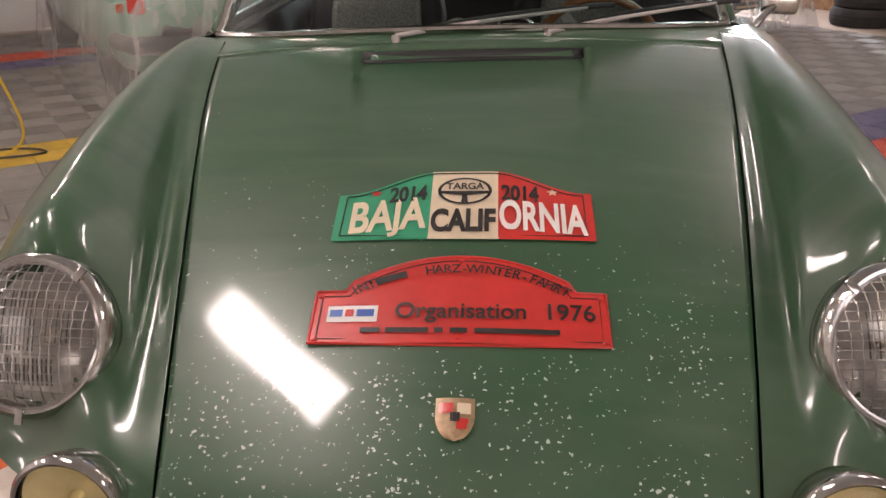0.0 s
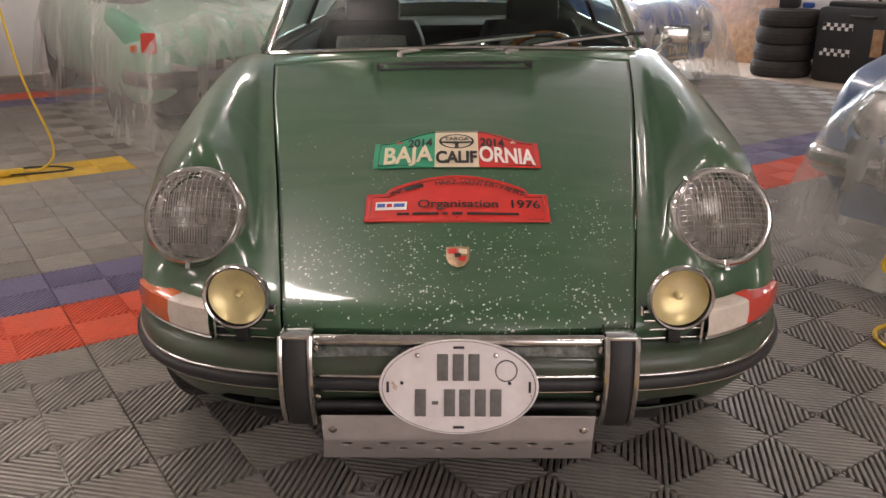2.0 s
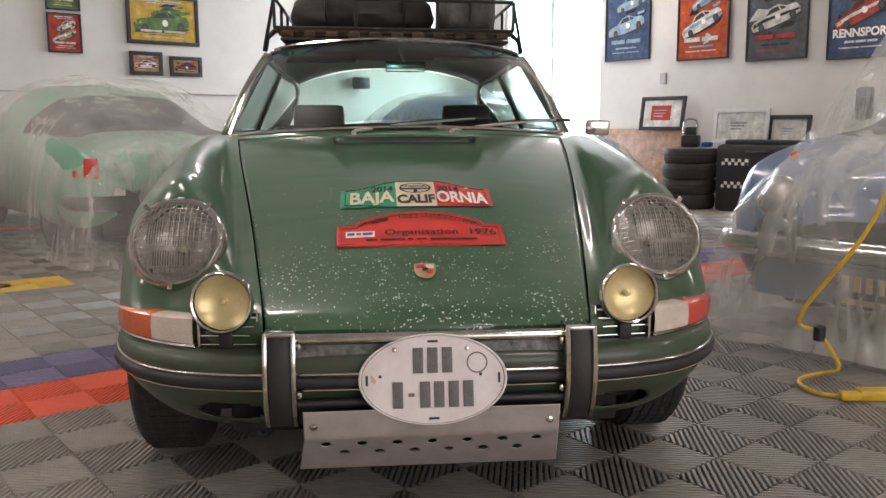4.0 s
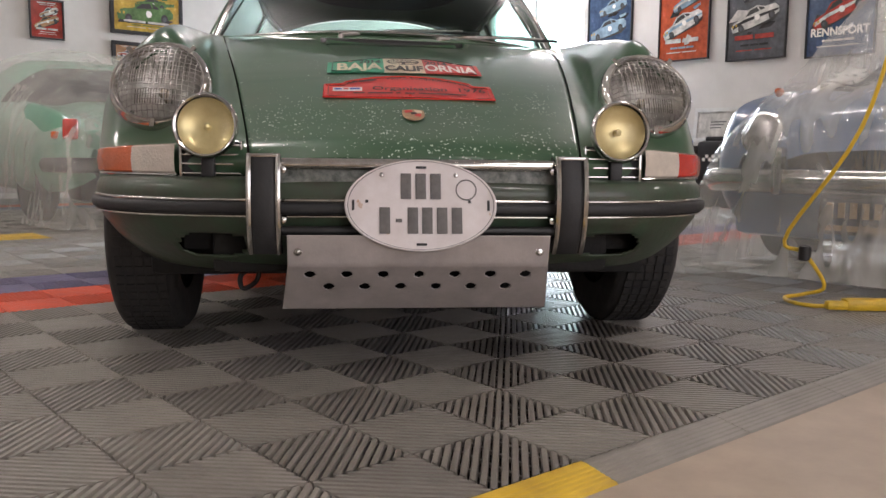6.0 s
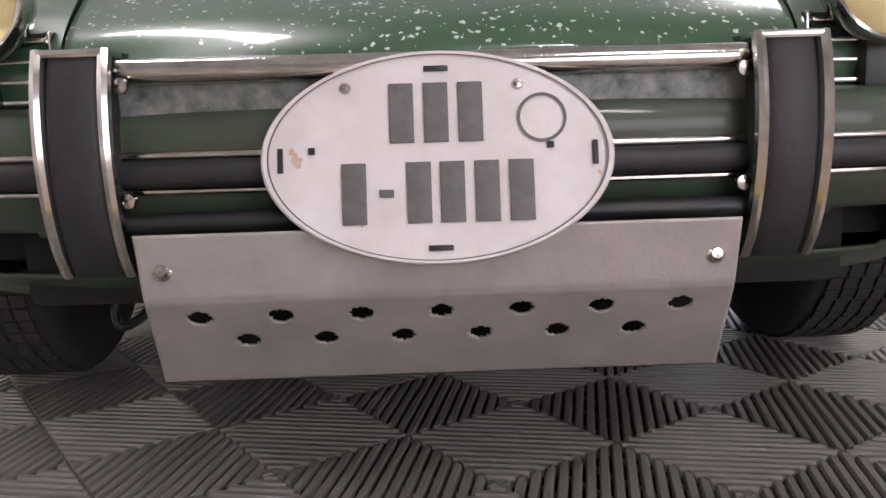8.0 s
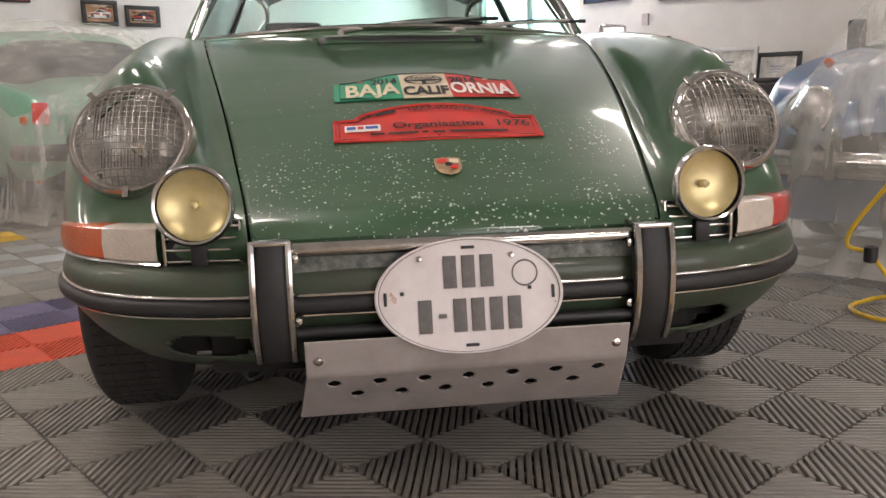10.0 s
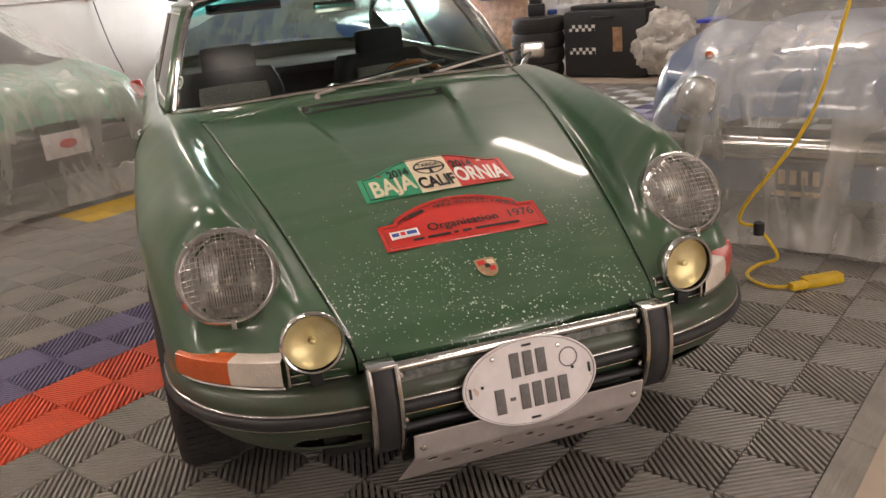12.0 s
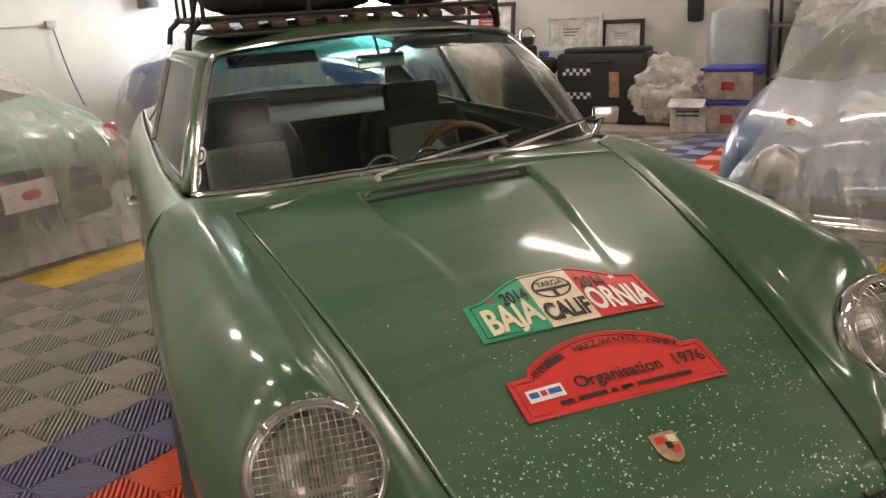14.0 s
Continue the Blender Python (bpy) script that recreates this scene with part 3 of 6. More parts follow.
def plan_sweep(profile, x0=0.0):
    """Sweeps (outward, height) pairs along the bumper's plan, both halves."""
    pts = [p for p in PLAN if p.x >= x0 - 0.006]
    half = []
    for i, p in enumerate(pts):
        d = (pts[min(i + 1, len(pts) - 1)] - pts[max(i - 1, 0)]).normalized()
        n = Vector((d.y, -d.x, 0))
        if i == 0 and x0 <= 0:
            n = Vector((0, -1, 0))
        half.append([Vector((p.x, p.y, 0)) + n * o + Vector((0, 0, z)) for o, z in profile])
    return half


def both(profile, x0=0.0, keep=None):
    half = plan_sweep(profile, x0)
    bm = bmesh.new()
    if x0 <= 0:
        add_grid(bm, mirror_rows(half)[::-1] + half[1:], keep=keep)
    else:
        add_grid(bm, half, keep=keep)
        add_grid(bm, mirror_rows(half), keep=keep)
    return bm


def smooth_profile(pts, n):
    return [(p.x, p.y) for p in spline([(a, b, 0) for a, b in pts], n)]


def in_duct(p):
    return (abs(abs(p.x) - 0.440) / 0.072) ** 3 + (abs(p.z - 0.3105) / 0.027) ** 3 < 1


bumper = part("bumper", both(smooth_profile([(-0.055, 0.452), (-0.02, 0.449), (-0.004, 0.443), (0.004, 0.428), (0.004, 0.41), (0.0, 0.39), (-0.006, 0.365), (-0.022, 0.34), (-0.045, 0.312), (-0.072, 0.287), (-0.100, 0.266), (-0.135, 0.250), (-0.175, 0.242)], 60), keep=lambda p: not in_duct(p)), GREEN_DIRTY, car, "green front bumper with rubbed paint")
thick(bumper, 0.004, 1)
part("bumper_trim", both(smooth_profile([(0.004, 0.413), (0.011, 0.411), (0.012, 0.406), (0.006, 0.404)], 8)), CHROME, bumper, "upper bright strip")
part("bumper_rubber", both(smooth_profile([(0.004, 0.405), (0.017, 0.402), (0.020, 0.391), (0.016, 0.380), (0.003, 0.377)], 12)), RUBBER, bumper, "black rubber strip")
part("bumper_trim", both(smooth_profile([(0.002, 0.378), (0.010, 0.377), (0.010, 0.372), (0.002, 0.371)], 8)), CHROME, bumper, "lower bright strip")
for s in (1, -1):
    # solid near-black block behind each bumper opening, in place of its shade
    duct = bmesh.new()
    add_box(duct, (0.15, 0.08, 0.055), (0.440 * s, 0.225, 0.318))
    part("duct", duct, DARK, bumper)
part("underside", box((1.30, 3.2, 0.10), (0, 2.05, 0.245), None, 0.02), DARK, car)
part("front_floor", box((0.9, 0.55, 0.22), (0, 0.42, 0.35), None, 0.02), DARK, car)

for s in (1, -1):
    g = bmesh.new()
    rows = []
    for t in [i / 16 for i in range(17)]:
        z = 0.500 - 0.205 * t
        w = 0.030 - 0.004 * abs(t - 0.4)
        y = 0.036 - 0.036 * math.sin(math.pi * min(1, 0.12 + t * 0.9)) ** 0.6
        rows.append([(0.322 * s + a * w, y + b, z) for a, b in ((-1, 0.05), (-1.02, 0.012), (-0.85, 0.0), (-0.6, -0.004), (0.6, -0.004), (0.85, 0.0), (1.02, 0.012), (1, 0.05))])
    rows = [[(p[0], 0.07, rows[0][0][2] - 0.01) for p in rows[0]], [(p[0], p[1] + 0.02, p[2] + 0.004) for p in rows[0]]] + rows + [[(p[0], 0.09, rows[-1][0][2] + 0.01) for p in rows[-1]]]
    guard = part("bumper_guard", sheet(rows), RUBBER, car, "upright bumper guard with black rubber face")
    for a in (-1, 1):
        edge = spline([(0.322 * s + a * 0.0295, 0.034 - 0.036 * math.sin(math.pi * min(1, 0.12 + t * 0.9)) ** 0.6, 0.503 - 0.205 * t) for t in [i / 10 for i in range(11)]], 24)
        part("guard_edge", tube(edge, 0.0065, 8, True), CHROME, guard, "chrome edge")
    part("guard_cap", box((0.064, 0.045, 0.008), (0.322 * s, 0.030, 0.501), None, 0.003), CHROME, guard)
    part("guard_bolt", lathe([(0.001, 0.006), (0.007, 0.005), (0.008, 0.0)], pose(0.284 * s, 0.022, 0.472, 90, 0, 0), 12), CHROME, guard)
    part("guard_bolt", lathe([(0.001, 0.006), (0.007, 0.005), (0.008, 0.0)], pose(0.284 * s, 0.018, 0.368, 90, 0, 0), 12), CHROME, guard)
bar = part("bumper_bar", tube([(-0.292, 0.036, 0.484), (0.292, 0.036, 0.484)], 0.0125, 16), CHROME, car, "chrome tube between the guards")
part("bumper_bar", tube([(-0.292, 0.026, 0.345), (0.292, 0.026, 0.345)], 0.010, 14), BLACK, car, "dark lower tube")
part("bumper_backing", box((0.60, 0.012, 0.040), (0, 0.046, 0.460), None, 0.003), SCUFFED, car, "scuffed metal backing with flaking paint")


def build_headlight(s):
    m = pose(0.585 * s, 0.302, 0.662, 62, 0, 4 * s)
    ring = part("headlight_ring", lathe([(0.100, -0.05), (0.115, -0.03), (0.117, -0.008), (0.114, 0.006), (0.107, 0.013), (0.100, 0.012), (0.097, 0.004), (0.095, -0.01)], m, 64), CHROME, car, "chrome headlight rim")
    part("reflector", lathe([(0.096, -0.004), (0.090, -0.026), (0.074, -0.048), (0.048, -0.064), (0.022, -0.071), (0.0005, -0.072)], m, 48), BOWL, ring, "dulled silver reflector bowl")
    part("bulb", lathe([(0.0005, -0.030), (0.009, -0.033), (0.013, -0.042), (0.010, -0.054), (0.008, -0.070)], m, 20), WHITE_LENS, ring)
    dome = [(0.0975 * math.sin(a), 0.004 + 0.030 * math.cos(a)) for a in [k * math.pi / 2 / 14 for k in range(15)]]
    glass = part("lens", lathe([(max(r, 0.0005), h) for r, h in dome], m, 64), LAMP_GLASS, ring, "clear fluted headlight glass")
    for x0, x1, y0, y1 in ((-0.062, -0.026, -0.012, 0.048), (-0.016, 0.020, -0.020, 0.060), (0.030, 0.064, -0.008, 0.044), (-0.044, 0.046, -0.066, -0.030)):
        flutes = bmesh.new()
        n = int((x1 - x0) / 0.0060)
        for k in range(n + 1):
            x = x0 + (x1 - x0) * k / n
            add_tube(flutes, [m @ Vector((x, y, 0.003 + 0.030 * math.sqrt(max(0.0, 1 - (x * x + y * y) / 0.0095)))) for y in [y0 + (y1 - y0) * q / 5 for q in range(6)]], 0.0012, 4, False)
        tagged(part("flutes", flutes, FLUTE, glass, "moulded glass ribs"), kind="stuff")
    wires = bmesh.new()
    for k in range(-8, 9):
        c = k * 0.0122
        half = math.sqrt(max(0.0, 0.099 ** 2 - c * c))
        if half < 0.01:
            continue
        for ax in (0, 1):
            path = []
            for i in range(13):
                q = -half + 2 * half * i / 12
                r = min(1.0, math.hypot(q, c) / 0.0995)
                h = 0.010 + 0.034 * math.sqrt(1 - r * r) + 0.0016 * (1 if (i + k + ax) % 2 else -1)
                path.append(m @ (Vector((q, c, h)) if ax else Vector((c, q, h))))
            add_tube(wires, path, 0.00105, 4, False)
    tagged(part("stone_guard", wires, WIRE, ring, "woven wire stone guard"), kind="stuff")
    part("stone_guard_rim", tube([m @ Vector((0.1005 * math.cos(a), 0.1005 * math.sin(a), 0.0115)) for a in [k * math.pi / 24 for k in range(50)]], 0.0028, 6, False), WIRE, ring)
    for a in (0.9, 2.3, 4.7):
        clip = bmesh.new()
        add_box(clip, (0.022, 0.011, 0.004), (0, 0, 0), m @ pose(0.110 * math.cos(a), 0.110 * math.sin(a), 0.014, 0, 0, math.degrees(a)), 0.001)
        part("clip", clip, CHROME, ring)


def build_fog(s):
    m = pose(0.446 * s, 0.085, 0.560, 86, 0, 3 * s)
    body = part("fog_lamp", lathe([(0.001, -0.055), (0.03, -0.054), (0.052, -0.035), (0.064, -0.008), (0.0685, 0.006), (0.0685, 0.014), (0.064, 0.020), (0.060, 0.018)], m, 56), CHROME, car, "round chrome fog lamp")
    part("fog_lens", lathe([(max(0.0005, 0.061 * math.sin(a)), 0.006 + 0.018 * math.cos(a)) for a in [k * math.pi / 2 / 10 for k in range(11)]], m, 56), FOG_GLASS, body, "yellowed glass")
    part("inner_bowl", lathe([(0.060, 0.004), (0.052, -0.004), (0.036, -0.011), (0.018, -0.015), (0.0005, -0.016)], m, 40), FOG_BOWL, body, "yellowed reflector bowl")
    part("bulb", lathe([(0.0005, 0.006), (0.006, 0.004), (0.008, -0.004), (0.007, -0.016)], m, 20), FOG_BOWL, body)
    part("lamp_foot", box((0.028, 0.03, 0.05), (0.446 * s, 0.105, 0.478), None, 0.004), BLACK, body)


def build_indicator(s):
    """Corner lamp: white inner half and coloured outer half."""
    path = spline([(0.512, 0.112, 0), (0.555, 0.134, 0), (0.605, 0.168, 0), (0.655, 0.212, 0), (0.692, 0.256, 0), (0.718, 0.300, 0)], 40)
    base = None
    for a, b, m, nm, lab in ((0, 18, WHITE_LENS, "indicator", "corner lamp with white and orange lens"), (17, 40, ORANGE_LENS if s < 0 else RED_LENS, "coloured_lens", "orange lens")):
        rows = []
        for i in range(a, b):
            p = path[i]
            d = (path[min(i + 1, 39)] - path[max(i - 1, 0)]).normalized()
            n = Vector((d.y, -d.x, 0))
            hi = 0.524 - 0.010 * (i / 39)
            row = []
            for o, z in ((-0.03, 0.458), (0.004, 0.459), (0.010, 0.464), (0.012, 0.49), (0.009, hi - 0.004), (0.002, hi), (-0.03, hi + 0.001)):
                q = p + n * o
                row.append((q.x * s, q.y, z))
            rows.append(row)
        ob = part(nm, sheet(rows), m, base or car, lab if m is not RED_LENS else "red lens")
        base = base or ob
    trim = [Vector((p.x * s, p.y - 0.008, 0.457)) for p in path]
    part("lens_trim", tube(trim, 0.004, 6), CHROME, base)


def build_horn_grille(s):
    m = Matrix.Translation((0.440 * s, 0.108, 0.491)) @ pose(0, 0, 0, 0, 0, 6 * s)
    back = part("horn_grille", box((0.128, 0.01, 0.075), (0, 0.01, 0), m), BLACK, car, "chrome horn grille")
    for z in (-0.030, -0.010, 0.010, 0.030):
        part("slat", box((0.124, 0.012, 0.0045), (0, -0.002, z), m, 0.0015), CHROME, back)
    for x in (-0.063, 0.063):
        part("grille_edge", box((0.006, 0.016, 0.078), (x, -0.001, 0), m, 0.002), CHROME, back)


for s in (1, -1):
    build_headlight(s)
    build_fog(s)
    build_indicator(s)
    build_horn_grille(s)

# oval registration plate
PM = pose(0.001, 0.000, 0.4005, 77, 0, 0)


def ellipse_rows(rx, ry, steps, z, dome=0.0):
    return [[PM @ Vector((rx * k * math.cos(a), ry * k * math.sin(a), z + dome * (1 - k * k))) for a in [i * math.pi / 48 for i in range(96)]] for k in steps]


plate = part("number_plate", sheet(ellipse_rows(0.159, 0.0970, [0.002, 0.3, 0.6, 0.9, 0.955], 0.002) + ellipse_rows(0.159, 0.0970, [0.965, 0.985], 0.0045) + ellipse_rows(0.159, 0.0970, [1.0], 0.001) + ellipse_rows(0.159, 0.0970, [0.99], -0.003), closed=True), WHITE_PLATE, car, "white oval enamel plate with grey figures")
part("plate_line", sheet(ellipse_rows(0.159, 0.0970, [0.952, 0.962], 0.0042), closed=True), PLATE_GREY, plate)


def stroke(x, y, w, h):
    return add_box(bmesh.new(), (w, h, 0.003), PM @ Vector((x, y, 0.0035)), PM.to_3x3().to_4x4(), 0.0007)


for k in range(3):
    part("figure_bar", stroke(-0.032 + k * 0.031, 0.040, 0.022, 0.054), PLATE_GREY, plate)
for k in range(6):
    w = 0.013 if k == 1 else 0.022
    part("figure_bar", stroke((-0.076, -0.047, -0.018, 0.012, 0.043, 0.074)[k], -0.032, w, 0.007 if k == 1 else 0.055), PLATE_GREY, plate)
seal = sheet([[PM @ Vector((0.094 + r * math.cos(a), 0.033 + r * math.sin(a), 0.0035)) for a in [i * math.pi / 20 for i in range(40)]] for r in (0.0195, 0.0225)], closed=True)
part("seal_ring", seal, PLATE_GREY, plate)
for x, y, w, h in ((-0.141, 0, 0.005, 0.022), (0.141, 0, 0.005, 0.022), (0.0, 0.080, 0.022, 0.005), (0.0, -0.082, 0.022, 0.005), (-0.113, 0.008, 0.006, 0.006), (0.101, 0.008, 0.006, 0.006)):
    part("fixing_slot", stroke(x, y, w, h), BLACK, plate)
for x in (-0.082, 0.073):
    part("plate_screw", lathe([(0.0005, 0.006), (0.004, 0.0055), (0.0055, 0.002)], PM @ pose(x, 0.064, 0.001), 12), CHROME, plate)

RUST = mat("rust_stain", (0.42, 0.26, 0.17), 0.7, 0, 0.25, 60, dirt=(0.60, 0.50, 0.44))
for cx, cy, rx, ry, sd in ((0.008, -0.036, 0.006, 0.014, 1), (-0.127, 0.0, 0.005, 0.007, 2), (-0.131, 0.008, 0.003, 0.004, 3), (0.144, -0.018, 0.002, 0.003, 4), (-0.070, -0.060, 0.002, 0.002, 5)):
    rnd = random.Random(sd)
    blot = bmesh.new()
    blot.faces.new([blot.verts.new(PM @ Vector((cx + rx * q * math.cos(a), cy + ry * q * math.sin(a), 0.0026))) for a, q in [(k * math.pi / 9, 0.6 + 0.6 * rnd.random()) for k in range(18)]])
    part("rust_spot", blot, RUST, plate, "brown rust spot", False)
for cx, cd, r in ((-0.12, 0.050, 0.0022), (0.19, 0.034, 0.0024), (-0.02, 0.150, 0.0030), (0.10, 0.075, 0.0020), (0.16, 0.160, 0.0022), (-0.21, 0.155, 0.0024)):
    part("nick", lathe([(0.0004, 0.0008), (r, 0.0004), (r * 1.2, 0.0)], pose(cx, -0.006 + 0.24 * cd if cd < 0.062 else 0.012 + (cd - 0.066) * 0.704 - 0.001, 0.339 - 0.97 * cd if cd < 0.062 else 0.2725 - (cd - 0.066) * 0.743 + 0.001, 62, 0, 0), 8), PLATE_GREY, car)

# alloy skid plate with lightening holes
HOLES = [(-0.230 + 0.0767 * k, 0.090) for k in range(7)] + [(-0.1915 + 0.0767 * k, 0.131) for k in range(6)]


def build_skid():
    bm = bmesh.new()
    cut, deep = 0.062, 0.208
    prof = [(0.0, -0.006, 0.339), (0.030, 0.001, 0.310), (cut - 0.004, 0.0085, 0.2795), (cut + 0.004, 0.012, 0.2725), (deep, 0.112, 0.167)]

    def at(x, d):
        for (d0, y0, z0), (d1, y1, z1) in zip(prof, prof[1:]):
            if d <= d1 + 1e-6:
                k = (d - d0) / (d1 - d0)
                return Vector((x, y0 + (y1 - y0) * k, z0 + (z1 - z0) * k))
        return Vector((x, prof[-1][1], prof[-1][2]))

    nx, ny = 176, 80
    vs = {}
    for i in range(nx + 1):
        for j in range(ny + 1):
            x, d = -0.275 + 0.55 * i / nx, deep * j / ny
            x *= 1 + 0.070 * max(0, d - cut) / (deep - cut)
            for hx, hd in HOLES:
                r = math.hypot(x - hx, d - hd)
                if 0.0100 < r < 0.0140:
                    x, d = hx + (x - hx) * 0.0120 / r, hd + (d - hd) * 0.0120 / r
            vs[i, j] = (bm.verts.new(at(x, d)), x, d)
    for i in range(nx):
        for j in range(ny):
            q = [vs[i, j], vs[i + 1, j], vs[i + 1, j + 1], vs[i, j + 1]]
            cx, cd = sum(a[1] for a in q) / 4, sum(a[2] for a in q) / 4
            if any(math.hypot(cx - hx, cd - hd) < 0.0112 for hx, hd in HOLES):
                continue
            try:
                bm.faces.new([a[0] for a in q])
            except ValueError:
                pass
    sk = thick(part("skid_plate", bm, ALLOY, car, "bent grey alloy skid plate with drilled holes"), 0.003)
    for x in (-0.254, 0.254):
        part("skid_bolt", lathe([(0.0005, 0.008), (0.005, 0.0075), (0.007, 0.004), (0.0095, 0.003), (0.010, 0.0)], Matrix.Translation(at(x, 0.035)) @ pose(0, 0, 0, 82, 0, 0), 16), CHROME, sk, "round-headed bolt")
    # dark panel added to stop window glare showing through the holes
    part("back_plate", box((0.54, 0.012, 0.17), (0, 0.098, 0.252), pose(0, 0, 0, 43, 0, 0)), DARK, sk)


build_skid()


def build_wheel(x, y):
    m = pose(x, y, 0.305, 0, 90, 0)
    prof = [(0.19, -0.075), (0.25, -0.088), (0.285, -0.086), (0.300, -0.074), (0.305, -0.05), (0.3055, 0), (0.305, 0.05), (0.300, 0.074), (0.285, 0.086), (0.25, 0.088), (0.19, 0.075)]
    t = part("wheel", lathe(prof, m, 56), TYRE, car, "black road tyre")
    tread = bmesh.new()
    for k in range(72):
        a = 2 * math.pi * k / 72
        for w in (-0.052, -0.026, 0.0, 0.026, 0.052):
            add_box(tread, (0.020, 0.022, 0.006), (0, 0, 0), m @ pose(0, 0, 0, 0, 0, math.degrees(a)) @ pose(0.306, 0, w + 0.002 * (k % 2), 0, 90, 0))
    tagged(part("tread", tread, TYRE, t, smooth=False), kind="stuff")
    part("rim", lathe([(0.02, 0.02 if x > 0 else -0.02), (0.10, 0.03 if x > 0 else -0.03), (0.17, 0.05 if x > 0 else -0.05), (0.195, 0.07 if x > 0 else -0.07)], m, 40), ALLOY, t)


for x in (-0.69, 0.69):
    build_wheel(x, 0.80)
    build_wheel(x * 0.96, 3.08)
hook = tube(spline([(-0.36, 0.30, 0.235), (-0.37, 0.29, 0.20), (-0.40, 0.28, 0.185), (-0.405, 0.29, 0.215), (-0.37, 0.30, 0.235)], 16), 0.006, 8)
part("tow_hook", hook, BLACK, car)


# ---- rally badges on the bonnet ----
def on_hood(x, s, h, y0):
    """x across, s up the slope from y0, h above the paint."""
    y = y0
    step = s / 12
    for _ in range(12):
        slope = (hood_zc(y + 0.01) - hood_zc(y - 0.01)) / 0.02
        y += step / math.sqrt(1 + slope * slope)
    return Vector((x, y, hood_z(x, y))) + hood_normal(x, y) * h


def badge_sheet(outline, y0, h, n=48, m=14, lo=0.0, x0=-1.0, x1=1.0, inset=0.0):
    """Fills under an outline top(f) for f in x0..x1 from s=lo up."""
    half, top = outline
    rows = []
    for j in range(m + 1):
        row = []
        for i in range(n + 1):
            f = x0 + (x1 - x0) * i / n
            s = lo + (top(f) - inset - lo) * j / m
            row.append(on_hood(f * (half - inset), s, h, y0))
        rows.append(row)
    return rows


def words(text, size, place, bold=0.0, squeeze=1.0):
    """Letters as a mesh, laid out round the origin and bent by place(x, y)."""
    cu = bpy.data.curves.new("lettering", "FONT")
    cu.body, cu.size, cu.align_x, cu.offset = text, size, "CENTER", bold
    ob = bpy.data.objects.new("lettering", cu)
    scene.collection.objects.link(ob)
    me = bpy.data.meshes.new_from_object(ob.evaluated_get(bpy.context.evaluated_depsgraph_get()))
    bpy.data.objects.remove(ob)
    bpy.data.curves.remove(cu)
    for v in me.vertices:
        v.co = place(v.co.x * squeeze, v.co.y)
    return me


def arc_top(f):
    a = abs(f)
    return 0.114 + 0.060 * (1 - ramp(0.22, 0.95, a))


def red_top(f):
    a = abs(f)
    return 0.165 - 0.052 * (a / 0.76) ** 2 if a < 0.76 else 0.113 - 0.018 * ramp(0.76, 0.79, a)


BAJA = (0.206, arc_top)
BY, RY = 0.520, 0.328
badge = thing("rally_badge", "green, cream and red rally badge stuck on the bonnet", "badge", pose(0, 0, 0))
part("backing", sheet(badge_sheet(BAJA, BY, 0.0030)), BADGE_GREEN, badge)
for nm, m, a, b in (("green_field", BADGE_GREEN, -0.97, -0.27), ("cream_field", BADGE_CREAM, -0.27, 0.27), ("red_field", BADGE_RED, 0.27, 0.97)):
    part(nm, sheet(badge_sheet(BAJA, BY, 0.0040, 20, 14, 0.004, a, b, 0.004)), m, badge)
part("red_edge", sheet(badge_sheet(BAJA, BY, 0.0035, 20, 14, 0.0, 0.27, 1.0)), BADGE_RED, badge)
part("cream_edge", sheet(badge_sheet(BAJA, BY, 0.0036, 12, 14, 0.0, -0.27, 0.27)), BADGE_CREAM, badge)
outl = [on_hood(f * 0.198, arc_top(f) - 0.008, 0.0055, BY) for f in [-0.97 + 1.94 * i / 40 for i in range(41)]]
outl = [on_hood(-0.193, 0.009, 0.0055, BY)] + outl + [on_hood(0.193, 0.009, 0.0055, BY)]
part("border_line", tube([*outl, outl[0]], 0.0010, 4), BADGE_BLACK, badge)
for txt, cx, cy, size, m, sq in (("BAJA", -0.122, 0.019, 0.106, BADGE_CREAM, 0.53), ("CALIF", -0.001, 0.016, 0.074, BADGE_BLACK, 0.535), ("ORNIA", 0.124, 0.017, 0.097, BADGE_WHITE, 0.45), ("2014", -0.092, 0.091, 0.054, BADGE_BLACK, 0.56), ("2014", 0.090, 0.091, 0.054, BADGE_BLACK, 0.56)):
    lean = 0.10 if cx < -0.05 else (-0.10 if cx > 0.05 else 0)
    part_mesh("lettering", words(txt, size, lambda x, y, cx=cx, cy=cy, lean=lean: on_hood(cx + x, cy + (y if y > 0 else 0.6 * y) + lean * x, 0.0064, BY), 0.0031 if size > 0.07 else 0.0019, sq), m, badge, smooth=False)


def flat_ring(cx, cy, r0, r1, ry, h, y0, n=32):
    return sheet([[on_hood(cx + r * math.cos(a), cy + r * ry * math.sin(a), h, y0) for a in [2 * math.pi * k / n for k in range(n)]] for r in (r0, r1)], closed=True)


